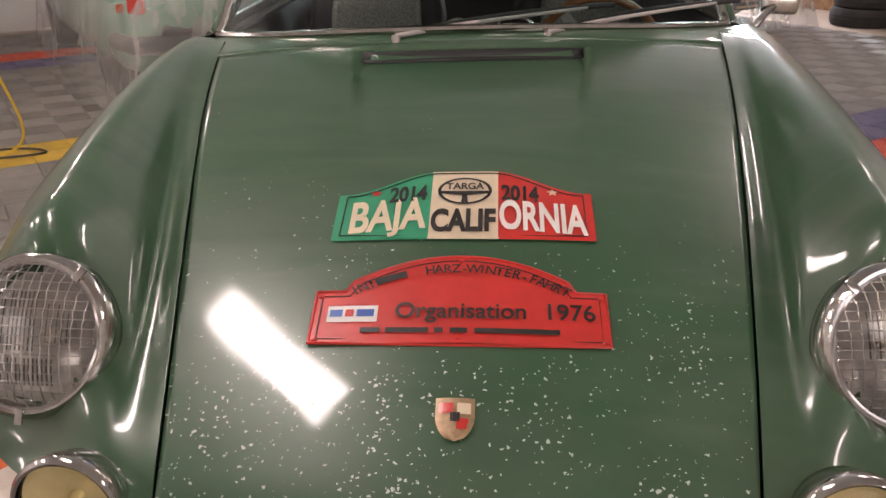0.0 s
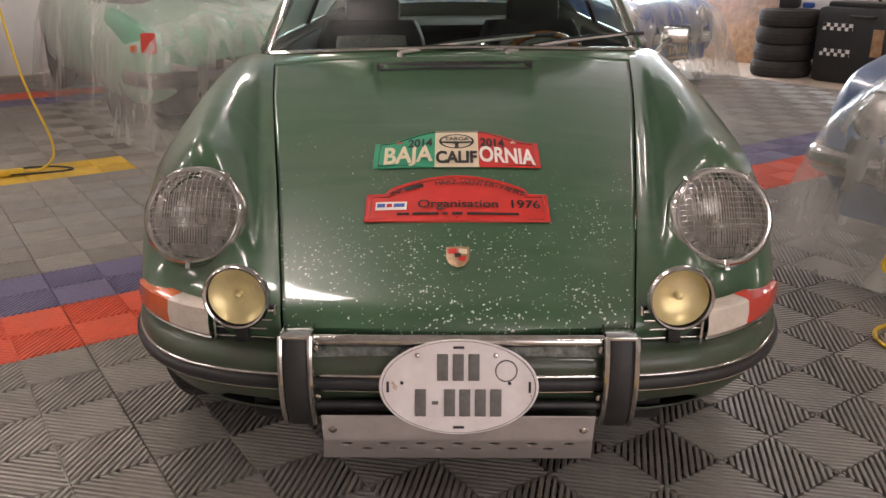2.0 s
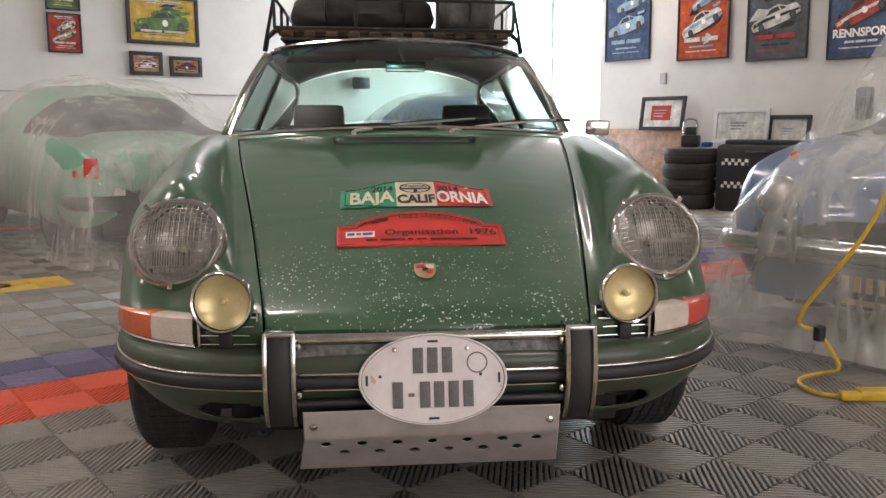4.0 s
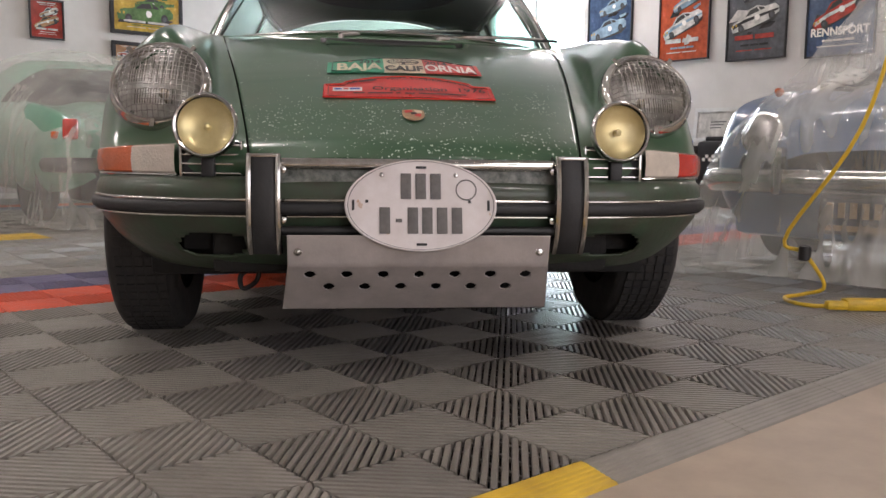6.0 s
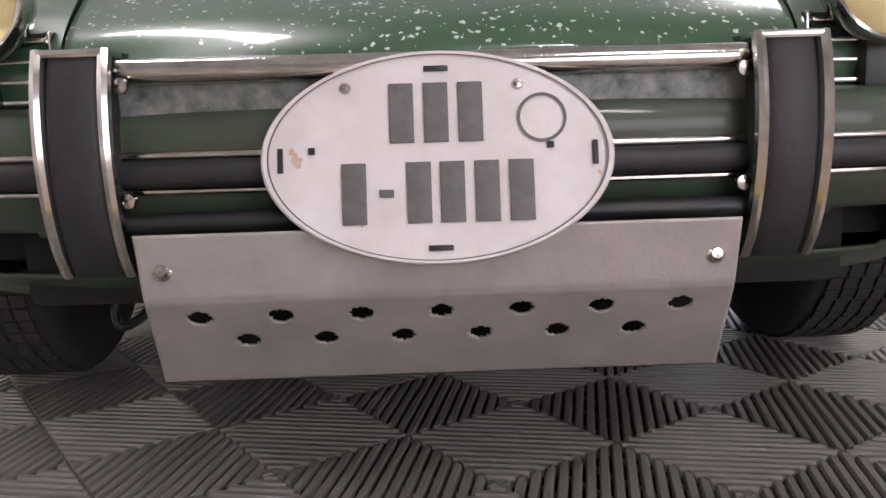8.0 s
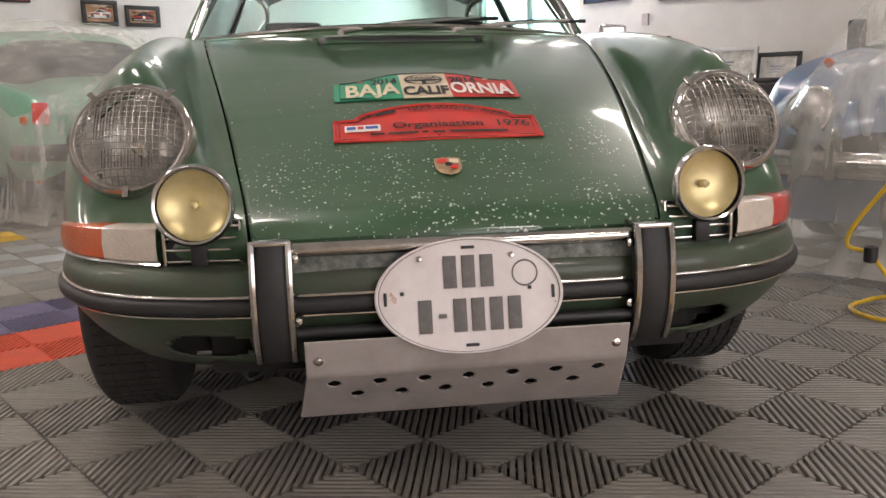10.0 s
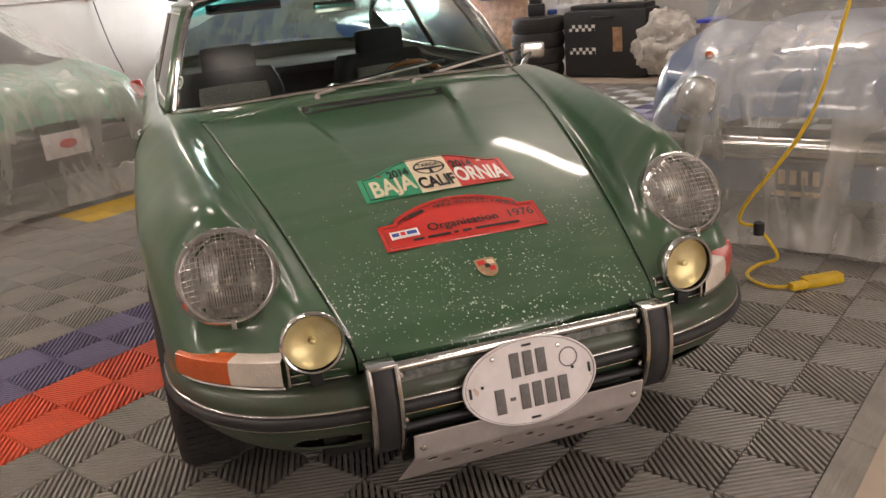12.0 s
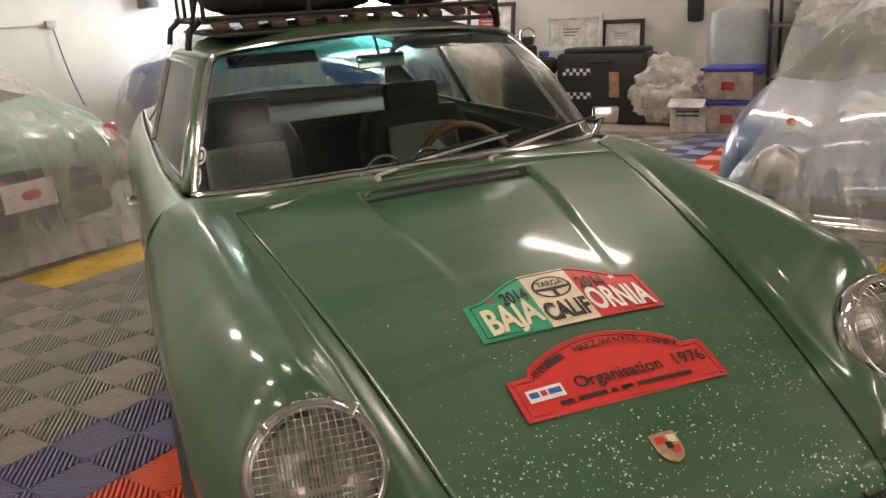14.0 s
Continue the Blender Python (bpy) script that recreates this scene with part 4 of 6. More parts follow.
part("wheel_emblem", flat_ring(0, 0.117, 0.039, 0.0445, 0.80, 0.0060, BY), BADGE_BLACK, badge, "black steering wheel outline")
spk = bmesh.new()
for a, b in (((-0.039, 0.113), (0, 0.110)), ((0.039, 0.113), (0, 0.110)), ((0, 0.113), (0, 0.086))):
    p, q = Vector((*a, 0)), Vector((*b, 0))
    n = Vector((-(q - p).y, (q - p).x, 0)).normalized() * 0.0035
    spk.faces.new([spk.verts.new(on_hood(v.x, v.y, 0.0060, BY)) for v in (p - n, q - n * 1.6, q + n * 1.6, p + n)])
part("emblem_spokes", spk, BADGE_BLACK, badge)
part_mesh("lettering", words("TARGA", 0.024, lambda x, y: on_hood(x, 0.121 + y, 0.0062, BY), 0.0006, 0.78), BADGE_BLACK, badge, smooth=False)
for cx, m in ((-0.145, BADGE_RED), (0.143, BADGE_CREAM)):
    st = bmesh.new()
    st.faces.new([st.verts.new(on_hood(cx + r * math.sin(a), 0.112 + r * math.cos(a), 0.0062, BY)) for r, a in [((0.010 if k % 2 == 0 else 0.0042), k * math.pi / 5) for k in range(10)]])
    part("star", st, m, badge)

REDB = (0.211, red_top)
badge2 = thing("rally_badge", "embossed red metal rally plate on the bonnet", "badge", pose(0, 0, 0))
part("plate", sheet(badge_sheet(REDB, RY, 0.0045, 80, 12)), BADGE_RED, badge2)
part("plate_edge", tube([on_hood(-0.209, 0.001, 0.005, RY)] + [on_hood(f * 0.209, red_top(f), 0.005, RY) for f in [-1 + i / 40 for i in range(81)]] + [on_hood(0.209, 0.001, 0.005, RY), on_hood(-0.209, 0.001, 0.005, RY)], 0.0022, 6), BADGE_RED, badge2, "raised rim")
inn = [on_hood(-0.199, 0.008, 0.0052, RY)] + [on_hood(f * 0.199, red_top(f) - 0.009, 0.0052, RY) for f in [-1 + i / 40 for i in range(81)]] + [on_hood(0.199, 0.008, 0.0052, RY), on_hood(-0.199, 0.008, 0.0052, RY)]
part("border_line", tube(inn, 0.0009, 4), BADGE_BLACK, badge2)
part_mesh("lettering", words("Organisation", 0.040, lambda x, y: on_hood(0.002 + x, 0.043 + y, 0.0074, RY), 0.0006, 0.90), BADGE_BLACK, badge2, smooth=False)
part_mesh("lettering", words("1976", 0.041, lambda x, y: on_hood(0.155 + x, 0.043 + y, 0.0074, RY), 0.0006, 0.90), BADGE_BLACK, badge2, smooth=False)


def arched(word, a0, size):
    """Letters along the plate's arch, one mesh."""
    out = bmesh.new()
    for k, ch in enumerate(word):
        if ch == " ":
            continue
        ang = a0 + k * 0.0446

        def put(x, y, ang=ang):
            r = 0.28 + y
            aa = ang + x / 0.28
            return on_hood(r * math.sin(aa), -0.150 + r * math.cos(aa), 0.0078, RY)
        me = words(ch, size, put, 0.0003, 0.85)
        out.from_mesh(me)
        bpy.data.meshes.remove(me)
    return out


part("lettering", arched("INT      HARZ-WINTER-FAHRT", -0.560, 0.0245), BADGE_BLACK, badge2, smooth=False)
for ang, w in ((-0.362, 0.046),):
    part("bar", sheet([[on_hood(r * math.sin(ang + a), -0.150 + r * math.cos(ang + a), 0.0072, RY) for a in (-w / 0.56, 0, w / 0.56)] for r in (0.282, 0.295)]), BADGE_BLACK, badge2)
part("white_patch", sheet([[on_hood(x, s, 0.0066, RY) for x in (-0.188, -0.15, -0.116)] for s in (0.036, 0.066)]), BADGE_WHITE, badge2)
for a, b, m in ((-0.184, -0.166, BADGE_BLUE), (-0.162, -0.150, BADGE_RED), (-0.146, -0.121, BADGE_BLUE)):
    part("brand_bar", sheet([[on_hood(x, s, 0.0078, RY) for x in (a, (a + b) / 2, b)] for s in (0.045, 0.058)]), m, badge2)
for x0, x1 in ((-0.138, -0.110), (-0.102, -0.042), (-0.034, -0.022), (-0.012, 0.012), (0.022, 0.140)):
    part("bar", sheet([[on_hood(x0 + (x1 - x0) * k / 4, s, 0.0072, RY) for k in range(5)] for s in (0.016, 0.025)]), BADGE_BLACK, badge2)
for x, s in ((-0.201, 0.006), (0.201, 0.006), (0.0, 0.010), (0.0, 0.156), (-0.201, 0.086), (0.201, 0.086)):
    part("rivet", lathe([(0.0005, 0.003), (0.0035, 0.002), (0.0045, 0.0)], Matrix.Translation(on_hood(x, s, 0.005, RY)) @ pose(0, 0, 0, 20, 0, 0), 10), BADGE_RED, badge2)

crest = thing("crest_badge", "small enamelled shield badge on the bonnet", "badge", pose(0, 0, 0))


def shield(f, t, grow=1.0):
    w = 0.0255 * (1 if t > 0.55 else math.sqrt(max(0, 1 - ((0.55 - t) / 0.55) ** 1.7))) * grow
    return on_hood(f * w, 0.062 * (t - 0.5) * grow + 0.031, 0.004 + 0.0025 * (1 - f * f), 0.190)


part("shield", sheet([[shield(f / 6, t / 14) for f in range(-6, 7)] for t in range(15)]), BRASS, crest)
for nm, m, a, b, c, d in (("red_quarter", BADGE_RED, -0.8, -0.1, 0.62, 0.86), ("red_quarter", BADGE_RED, 0.1, 0.7, 0.25, 0.5), ("cream_quarter", BADGE_CREAM, 0.1, 0.8, 0.6, 0.86), ("black_quarter", BADGE_BLACK, -0.25, 0.25, 0.42, 0.64)):
    part(nm, sheet([[shield(a + (b - a) * i / 4, c + (d - c) * j / 4) + Vector((0, -0.0008, 0.0018)) for i in range(5)] for j in range(5)]), m, crest)

# ---- inside the car ----
dash = bmesh.new()
add_grid(dash, [[(f * 0.62, 1.42 + 0.10 * t + 0.09 * abs(f) ** 2.2, 0.880 - 0.02 * t ** 3) for f in [k / 12 for k in range(-12, 13)]] for t in [i / 6 for i in range(7)]])
add_box(dash, (1.2, 0.10, 0.16), (0, 1.62, 0.79), None, 0.03)
part("dashboard", dash, VINYL, car, "black vinyl dashboard")
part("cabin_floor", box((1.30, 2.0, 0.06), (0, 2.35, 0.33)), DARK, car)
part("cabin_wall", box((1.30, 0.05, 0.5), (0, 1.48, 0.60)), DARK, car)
part("rear_shelf", box((1.10, 0.75, 0.04), (0, 3.25, 0.86), None, 0.01), VINYL, car)
for s in (1, -1):
    part("door_card", box((0.03, 1.5, 0.52), (0.685 * s, 2.25, 0.60), None, 0.01), VINYL, car)


def seat_back(x, cloth):
    rows = []
    for t in [i / 16 for i in range(17)]:
        w = 0.23 - 0.02 * t - 0.04 * max(0, t - 0.85) / 0.15
        rows.append([(x + f * w, 2.24 + 0.15 * t + 0.035 * abs(f) ** 2 * -1 + 0.02, 0.42 + 0.52 * t) for f in [k / 8 for k in range(-8, 9)]])
    b = thick(part("seat", sheet(rows), VINYL, car, "black bucket seat"), 0.10, 1)
    thick(part("seat_insert", sheet([[(x + (p[0] - x) * 0.72, p[1] - 0.012, p[2]) for p in r] for r in rows[2:15]]), cloth, b, "woven grey insert"), 0.01)
    part("headrest", box((0.24, 0.08, 0.13), (x, 2.46, 0.972), pose(0, 0, 0, -12, 0, 0), 0.03), VINYL, b)
    part("cushion", box((0.46, 0.48, 0.14), (x, 2.02, 0.46), pose(0, 0, 0, 5, 0, 0), 0.04), VINYL, b)


for x, z in ((-0.05, 0.875), (0.10, 0.880)):
    part("gauge_hood", tube(spline([(x - 0.05, 1.60, z - 0.03), (x - 0.045, 1.60, z + 0.01), (x, 1.60, z + 0.03), (x + 0.045, 1.60, z + 0.01), (x + 0.05, 1.60, z - 0.03)], 16), 0.006, 8), CHROME, car, "thin bright grab loop")
seat_back(-0.36, CLOTH)
seat_back(0.36, CLOTH)
part("rear_bench", box((1.10, 0.12, 0.40), (0, 2.98, 0.64), pose(0, 0, 0, -18, 0, 0), 0.04), VINYL, car)
SM = pose(0.36, 1.85, 0.752, 58, 0, 0)
sw = part("steering_wheel", tube([SM @ Vector((0.190 * math.cos(a), 0.190 * math.sin(a), 0)) for a in [k * math.pi / 20 for k in range(42)]], 0.0135, 10, False), WOOD, car, "wood-rimmed steering wheel")
spm = bmesh.new()
for a in (0.0, 2.2, 4.1):
    add_box(spm, (0.17, 0.03, 0.004), (0, 0, 0), SM @ pose(0, 0, 0, 0, 0, math.degrees(a)) @ pose(0.09, 0, -0.01))
part("wheel_spoke", spm, ALLOY, sw)
part("wheel_hub", lathe([(0.001, 0.01), (0.04, 0.006), (0.05, -0.03)], SM, 24), BLACK, sw)
mm = bmesh.new()
add_box(mm, (0.17, 0.020, 0.045), (0.03, 1.80, 1.175), pose(0, 0, 0, -12, 0, 6), 0.01)
add_tube(mm, [(0.03, 1.81, 1.18), (0.0, 1.76, 1.25)], 0.006, 8)
part("rear_view_mirror", mm, CHROME, car, "chrome interior mirror")
part("sun_visor", box((0.28, 0.012, 0.09), (-0.31, 1.87, 1.205), pose(0, 0, 0, -74, 0, -6), 0.005), VINYL, car)
part("sun_visor", box((0.36, 0.012, 0.11), (0.32, 1.86, 1.215), pose(0, 0, 0, -80, 0, 6), 0.005), VINYL, car)
part("headlining", box((0.95, 1.1, 0.012), (0, 2.4, 1.285), None, 0.008), VINYL, car)

# ---- roof rack and load ----
rack = thing("roof_rack", "black tubular roof rack with rails on the car roof", "roof rack", pose(0, 0, 0))
RX, RY0, RY1 = 0.50, 1.90, 2.95


def rack_tube(nm, pts, r=0.007):
    return part(nm, tube(pts, r, 8), BLACK, rack)


for z in (1.335, 1.455):
    loop = [(-RX, RY0, z), (RX, RY0, z), (RX, RY1, z), (-RX, RY1, z), (-RX, RY0, z)]
    for a, b in zip(loop, loop[1:]):
        rack_tube("rail", [a, b])
for k in range(9):
    y = RY0 + 0.06 + (RY1 - RY0 - 0.12) * k / 8
    sl = part("slat", box((2 * RX, 0.055, 0.014), (0, y, 1.326), None, 0.003), mat("slat_wood", (0.075, 0.042, 0.024), 0.7, 0, 0.25, 30) if k == 0 else bpy.data.materials["slat_wood"], rack, "worn wooden slat")
for x in (-RX, -0.17, 0.17, RX):
    rack_tube("post", [(x, RY0, 1.335), (x, RY0 - 0.02, 1.455)])
for x in (-RX, RX):
    for y in (2.2, 2.5, 2.8):
        rack_tube("post", [(x, y, 1.335), (x, y, 1.455)])
    for y in (1.98, 2.75):
        e = 0.55 if x > 0 else -0.55
        rack_tube("foot", [(x, y, 1.335), (x * 1.08, y, 1.30), (e, y, 1.245)], 0.011)
    rack_tube("brace", [(x, RY0, 1.455), (x * 1.1, RY0 + 0.06, 1.25)], 0.007)


def soft_bag(nm, label, size, centre, m, seed, strap_x):
    """A stuffed bag: a rounded block that sags and creases."""
    t = thing(nm, label, "bag", pose(0, 0, 0))
    rows = []
    for i in range(25):
        a = -1 + 2 * i / 24
        sq = (1 - abs(a) ** 4) ** 0.5 if abs(a) < 1 else 0.0
        row = []
        for k in range(40):
            th = 2 * math.pi * k / 40
            c, d = math.cos(th), math.sin(th)
            q = Vector((a * 3 + seed, c * 1.6, d * 1.6))
            r = (abs(c) ** 4 + abs(d) ** 4) ** -0.25 * (0.12 + 0.88 * sq) * (1 + 0.07 * noise.fractal(q, 0.9, 2.0, 3))
            row.append((centre[0] + a * size[0] / 2, centre[1] + r * c * size[1] / 2, max(centre[2] - size[2] / 2, centre[2] + r * d * size[2] / 2)))
        rows.append(row)
    part("cover", sheet(rows, closed=True), m, t)
    for x in strap_x:
        ring = [(x, centre[1] + size[1] * 0.53 * math.cos(a), max(1.336, centre[2] + size[2] * 0.55 * math.sin(a))) for a in [k * math.pi / 16 for k in range(33)]]
        part("strap", tube(ring, 0.012, 6, False, 0.4), BLACK, t, "black webbing strap")
    return t


CANVAS = mat("grey_canvas", (0.10, 0.10, 0.098), 0.85, 0, 0.25, 16, 0.3, 140)
OLD_WOOD = mat("old_dark_wood", (0.060, 0.036, 0.022), 0.75, 0, 0.25, 30)
NYLON = mat("dark_nylon", (0.022, 0.020, 0.018), 0.7, 0, 0.25, 16, 0.25, 120)
spare = soft_bag("luggage_bag", "long dark nylon bag strapped on the roof rack", (0.66, 0.62, 0.19), (-0.14, 2.36, 1.43), NYLON, 2.0, (-0.30, 0.04))
grey_bag = soft_bag("luggage_bag", "grey canvas bag on the roof rack", (0.26, 0.50, 0.25), (0.34, 2.30, 1.46), CANVAS, 7.0, (0.33,))
for k in range(11):
    part("slat_end", box((0.05, 0.10, 0.022), (-0.45 + 0.09 * k, RY0 + 0.03, 1.316), pose(0, 0, 0, 12, 0, 0), 0.008), OLD_WOOD, rack, "worn dark wooden slat end")

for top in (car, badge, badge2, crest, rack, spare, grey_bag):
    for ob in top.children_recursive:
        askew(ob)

# ---- the room ----
CEILING = 4.0
UW, VW, U0, V0 = 8.0, 9.0, -5.0, -5.0


def wall_box(nm, u0, u1, v0, v1, z0, z1, m=WALL, label="white painted wall"):
    me = bmesh.new()
    add_box(me, (u1 - u0, v1 - v0, z1 - z0), ((u0 + u1) / 2, (v0 + v1) / 2, (z0 + z1) / 2))
    ob = part(nm, me, m, None, label, False)
    ob.matrix_world = room(0, 0)
    return tagged(ob, label, "wall", kind="structure")


WV0, WV1, WZ0, WZ1 = 6.40, 8.35, 0.55, 3.03
tagged(wall_box("ground", -9, 12, -9, 13, -0.20, -0.016, CONCRETE, "stained tan concrete slab"), category="floor")
wall_box("wall_north", U0, UW + 0.2, VW, VW + 0.2, -0.016, CEILING)
wall_box("wall_east_a", UW, UW + 0.2, V0, WV0, -0.016, CEILING)
wall_box("wall_east_b", UW, UW + 0.2, WV1, VW, -0.016, CEILING)
wall_box("wall_east_c", UW, UW + 0.2, WV0, WV1, -0.016, WZ0)
wall_box("wall_east_d", UW, UW + 0.2, WV0, WV1, WZ1, CEILING)
wall_box("wall_west", U0 - 0.2, U0, V0, VW + 0.2, -0.016, CEILING)
# assumed, unseen opening in the south wall
DU0, DU1, DZ = -2.6, 1.6, 2.4
wall_box("wall_south_a", U0, DU0, V0 - 0.2, V0, -0.016, CEILING)
wall_box("wall_south_b", DU1, UW, V0 - 0.2, V0, -0.016, CEILING)
wall_box("wall_south_c", DU0, DU1, V0 - 0.2, V0, DZ, CEILING)
tagged(wall_box("ceiling", U0 - 0.2, UW + 0.2, V0 - 0.2, VW + 0.2, CEILING, CEILING + 0.2, CEIL, "white painted ceiling"), category="ceiling")

win = thing("window_1", "large bright window with pale frame", "window", room(UW + 0.1, (WV0 + WV1) / 2, 0), kind="structure")
FRAME = mat("window_frame_paint", (0.6, 0.6, 0.58), 0.5, 0, 0.06, 9)
W2 = WV1 - WV0
for c, sz in (((0, 0, WZ0 + 0.03), (0.10, W2, 0.06)), ((0, 0, WZ1 - 0.03), (0.10, W2, 0.06)), ((0, -W2 / 2 + 0.03, (WZ0 + WZ1) / 2), (0.10, 0.06, WZ1 - WZ0 - 0.12)), ((0, W2 / 2 - 0.03, (WZ0 + WZ1) / 2), (0.10, 0.06, WZ1 - WZ0 - 0.12)), ((0, 0, (WZ0 + WZ1) / 2), (0.08, 0.05, WZ1 - WZ0 - 0.12))):
    part("frame_bar", box(sz, c, None, 0.004), FRAME, win)
pane = part("pane", box((0.006, W2 - 0.12, WZ1 - WZ0 - 0.12), (0.0, 0, (WZ0 + WZ1) / 2)), GLASS, win)
pane.visible_shadow = False
GLOW = mat("daylight_outside", (0.9, 0.95, 1.0), 1, 0, 0, emit=(0.86, 0.94, 1.0), strength=14.0)
out = part("backdrop", box((0.02, 7, 6), (0, 0, 0)), GLOW, None, "bright daylight outside the window", False)
out.matrix_world = room(UW + 1.6, 7.4, 2.0)
tagged(out, category="backdrop", kind="structure")

# ceiling lamps: two known from reflections (u -0.48 and 3.62), the others assumed
def ceiling_lamp(u, v, turn=0, wide=0.28):
    t = thing("ceiling_light", "long white ceiling light with glowing diffuser", "light", room(u, v, CEILING - 0.55, turn), "ceiling lights")
    part("housing", box((wide + 0.04, 1.14, 0.05), (0, 0, 0.035), None, 0.008), FRAME, t)
    part("diffuser", box((wide, 1.08, 0.02), (0, 0, 0.0), None, 0.004), LAMP, t)
    for y in (-0.4, 0.4):
        part("rod", tube([(0, y, 0.05), (0, y, 0.55)], 0.004, 6), FRAME, t)
    return t


# unseen lamps that carry the grid on and light the room
for u, v in ((-0.50, -2.9), (3.60, -2.9), (-4.2, 5.8), (-0.50, 5.8), (3.60, 5.8), (6.9, 5.8)):
    ceiling_lamp(u, v)
ceiling_lamp(-4.2, 1.5)
# unseen lamp, added outside the grid to brighten the left floor
ceiling_lamp(-2.6, 3.6)
ceiling_lamp(-0.48, 1.50, 13)
ceiling_lamp(3.62, 1.36, 0, 0.15)
ceiling_lamp(6.9, 1.4)


def opening_light(nm, m, w, h, power, colour):
    li = bpy.data.lights.new(nm, "AREA")
    li.shape, li.size, li.size_y, li.energy, li.color = "RECTANGLE", w, h, power, colour
    new(nm, li).matrix_world = m


opening_light("window_daylight", look(uv(UW - 0.02, (WV0 + WV1) / 2, 1.8), uv(0, (WV0 + WV1) / 2 - 2, 1.2)), 1.8, 2.3, 260, (0.88, 0.95, 1.0))
# fill lamp added in the assumed south opening to brighten the car's front
opening_light("door_daylight", look(uv((DU0 + DU1) / 2, V0 + 0.02, 1.2), uv((DU0 + DU1) / 2, 0, 1.0)), 4.0, 2.3, 80, (1.0, 0.96, 0.90))


# ---- cars under plastic sheets ----
def covered_car(m, color, label, rear, seed, tall=0.0, slim=1.0):
    paint = mat("covered_paint", color, 0.3, 0, 0.08, 3, coat=0.5)
    c = thing("car", label, "car", m)
    st = [(0.0, 0.62, 0.34, 0.52, 0.45, 0.55), (0.06, 0.72, 0.28, 0.66, 0.5, 0.68), (0.25, 0.79, 0.24, 0.76, 0.5, 0.78), (0.7, 0.82, 0.22, 0.84, 0.52, 0.87), (1.15, 0.82, 0.22, 0.88, 0.55, 0.94), (1.6, 0.82, 0.22, 0.90, 0.54, 1.22), (2.1, 0.82, 0.22, 0.90, 0.55, 1.31), (2.7, 0.82, 0.22, 0.90, 0.54, 1.26), (3.2, 0.81, 0.22, 0.88, 0.52, 1.02), (3.8, 0.76, 0.26, 0.78, 0.5, 0.80), (4.1, 0.66, 0.34, 0.55, 0.4, 0.56)]
    rows = []
    fine = spline([(a, b, d) for a, b, _, d, _, _ in st], 60)
    fine2 = spline([(cc, e, f) for _, _, cc, _, e, f in st], 60)
    for p, q in zip(fine, fine2):
        y, hw, zs, zb, rh, zr = p.x, p.y, p.z, q.x, q.y, q.z
        half = [(0, zr), (rh * 0.6, zr - 0.012), (rh * 0.9, zr - 0.05), (rh + (hw - rh) * 0.5, max(zs, (zr + zs) / 2 - 0.04)), (hw * 0.93, zs), (hw, zs - 0.16), (hw * 0.98, zb + 0.1), (hw * 0.9, zb)]
        half = [(a.x, a.y) for a in spline([(a, b, 0) for a, b in half], 20)]
        rows.append([(-x, y, z) for x, z in half[::-1]] + [(x, y, z) for x, z in half[1:]])
    body = part("body", sheet(rows), paint, c)
    part("glasshouse", sheet([[(p[0] * 1.004, p[1], p[2] + 0.003) for p in r[8:31]] for r in rows[22:30]]), VINYL, body, "dark glass")
    bump = bmesh.new()
    add_tube(bump, spline([(-0.80, 0.30, 0.42), (-0.72, 0.03, 0.42), (-0.4, -0.045, 0.42), (0, -0.06, 0.42), (0.4, -0.045, 0.42), (0.72, 0.03, 0.42), (0.80, 0.30, 0.42)], 40), 0.045, 10, True, 1.2)
    part("bumper", bump, RUBBER if rear else CHROME, c)
    part("apron", box((1.3, 0.3, 0.26), (0, 0.22, 0.30), None, 0.05), BLACK if rear else paint, c)
    for s in (1, -1):
        if rear:
            l = part("tail_lamp", box((0.10, 0.05, 0.14), (0.70 * s, 0.055, 0.66), pose(0, 0, 0, -12, 0, 25 * s), 0.02), RED_LENS, c, "red tail lamp")
            part("side_lamp", box((0.05, 0.03, 0.05), (0.77 * s, 0.16, 0.62), None, 0.01), ORANGE_LENS, c)
        else:
            hl = part("headlight", lathe([(0.085, -0.03), (0.10, -0.005), (0.095, 0.012), (0.085, 0.012)], pose(0.50 * s, 0.03, 0.62, 78, 0, 0), 36), CHROME, c)
            part("lens", lathe([(max(0.0005, 0.088 * math.sin(a)), 0.005 + 0.03 * math.cos(a)) for a in [k * math.pi / 16 for k in range(9)]], pose(0.50 * s, 0.03, 0.62, 78, 0, 0), 36), HEAD_LENS, hl)
            part("flasher", lathe([(0.001, 0.024), (0.014, 0.019), (0.020, 0.0)], pose(0.47 * s, 0.10, 0.80, 70, 0, 0), 20), ORANGE_LENS, c, "orange flasher")
            part("overrider", box((0.05, 0.06, 0.20), (0.36 * s, -0.075, 0.46), None, 0.02), CHROME, c)
        for y in (0.80, 3.15):
            part("wheel", lathe([(0.001, 0.06), (0.18, 0.07), (0.26, 0.085), (0.30, 0.06), (0.305, 0), (0.30, -0.06), (0.26, -0.085)], pose(0.72 * s, y, 0.305, 0, 90, 0), 36), TYRE, c)
    pl = part("number_plate", box((0.32, 0.012, 0.16), (0, -0.115, 0.42 if rear else 0.30), pose(0, 0, 0, -4, 0, 0), 0.004), WHITE_PLATE if rear else BLACK, c, "pale plate with a red emblem" if rear else "black plate with yellowish figures")
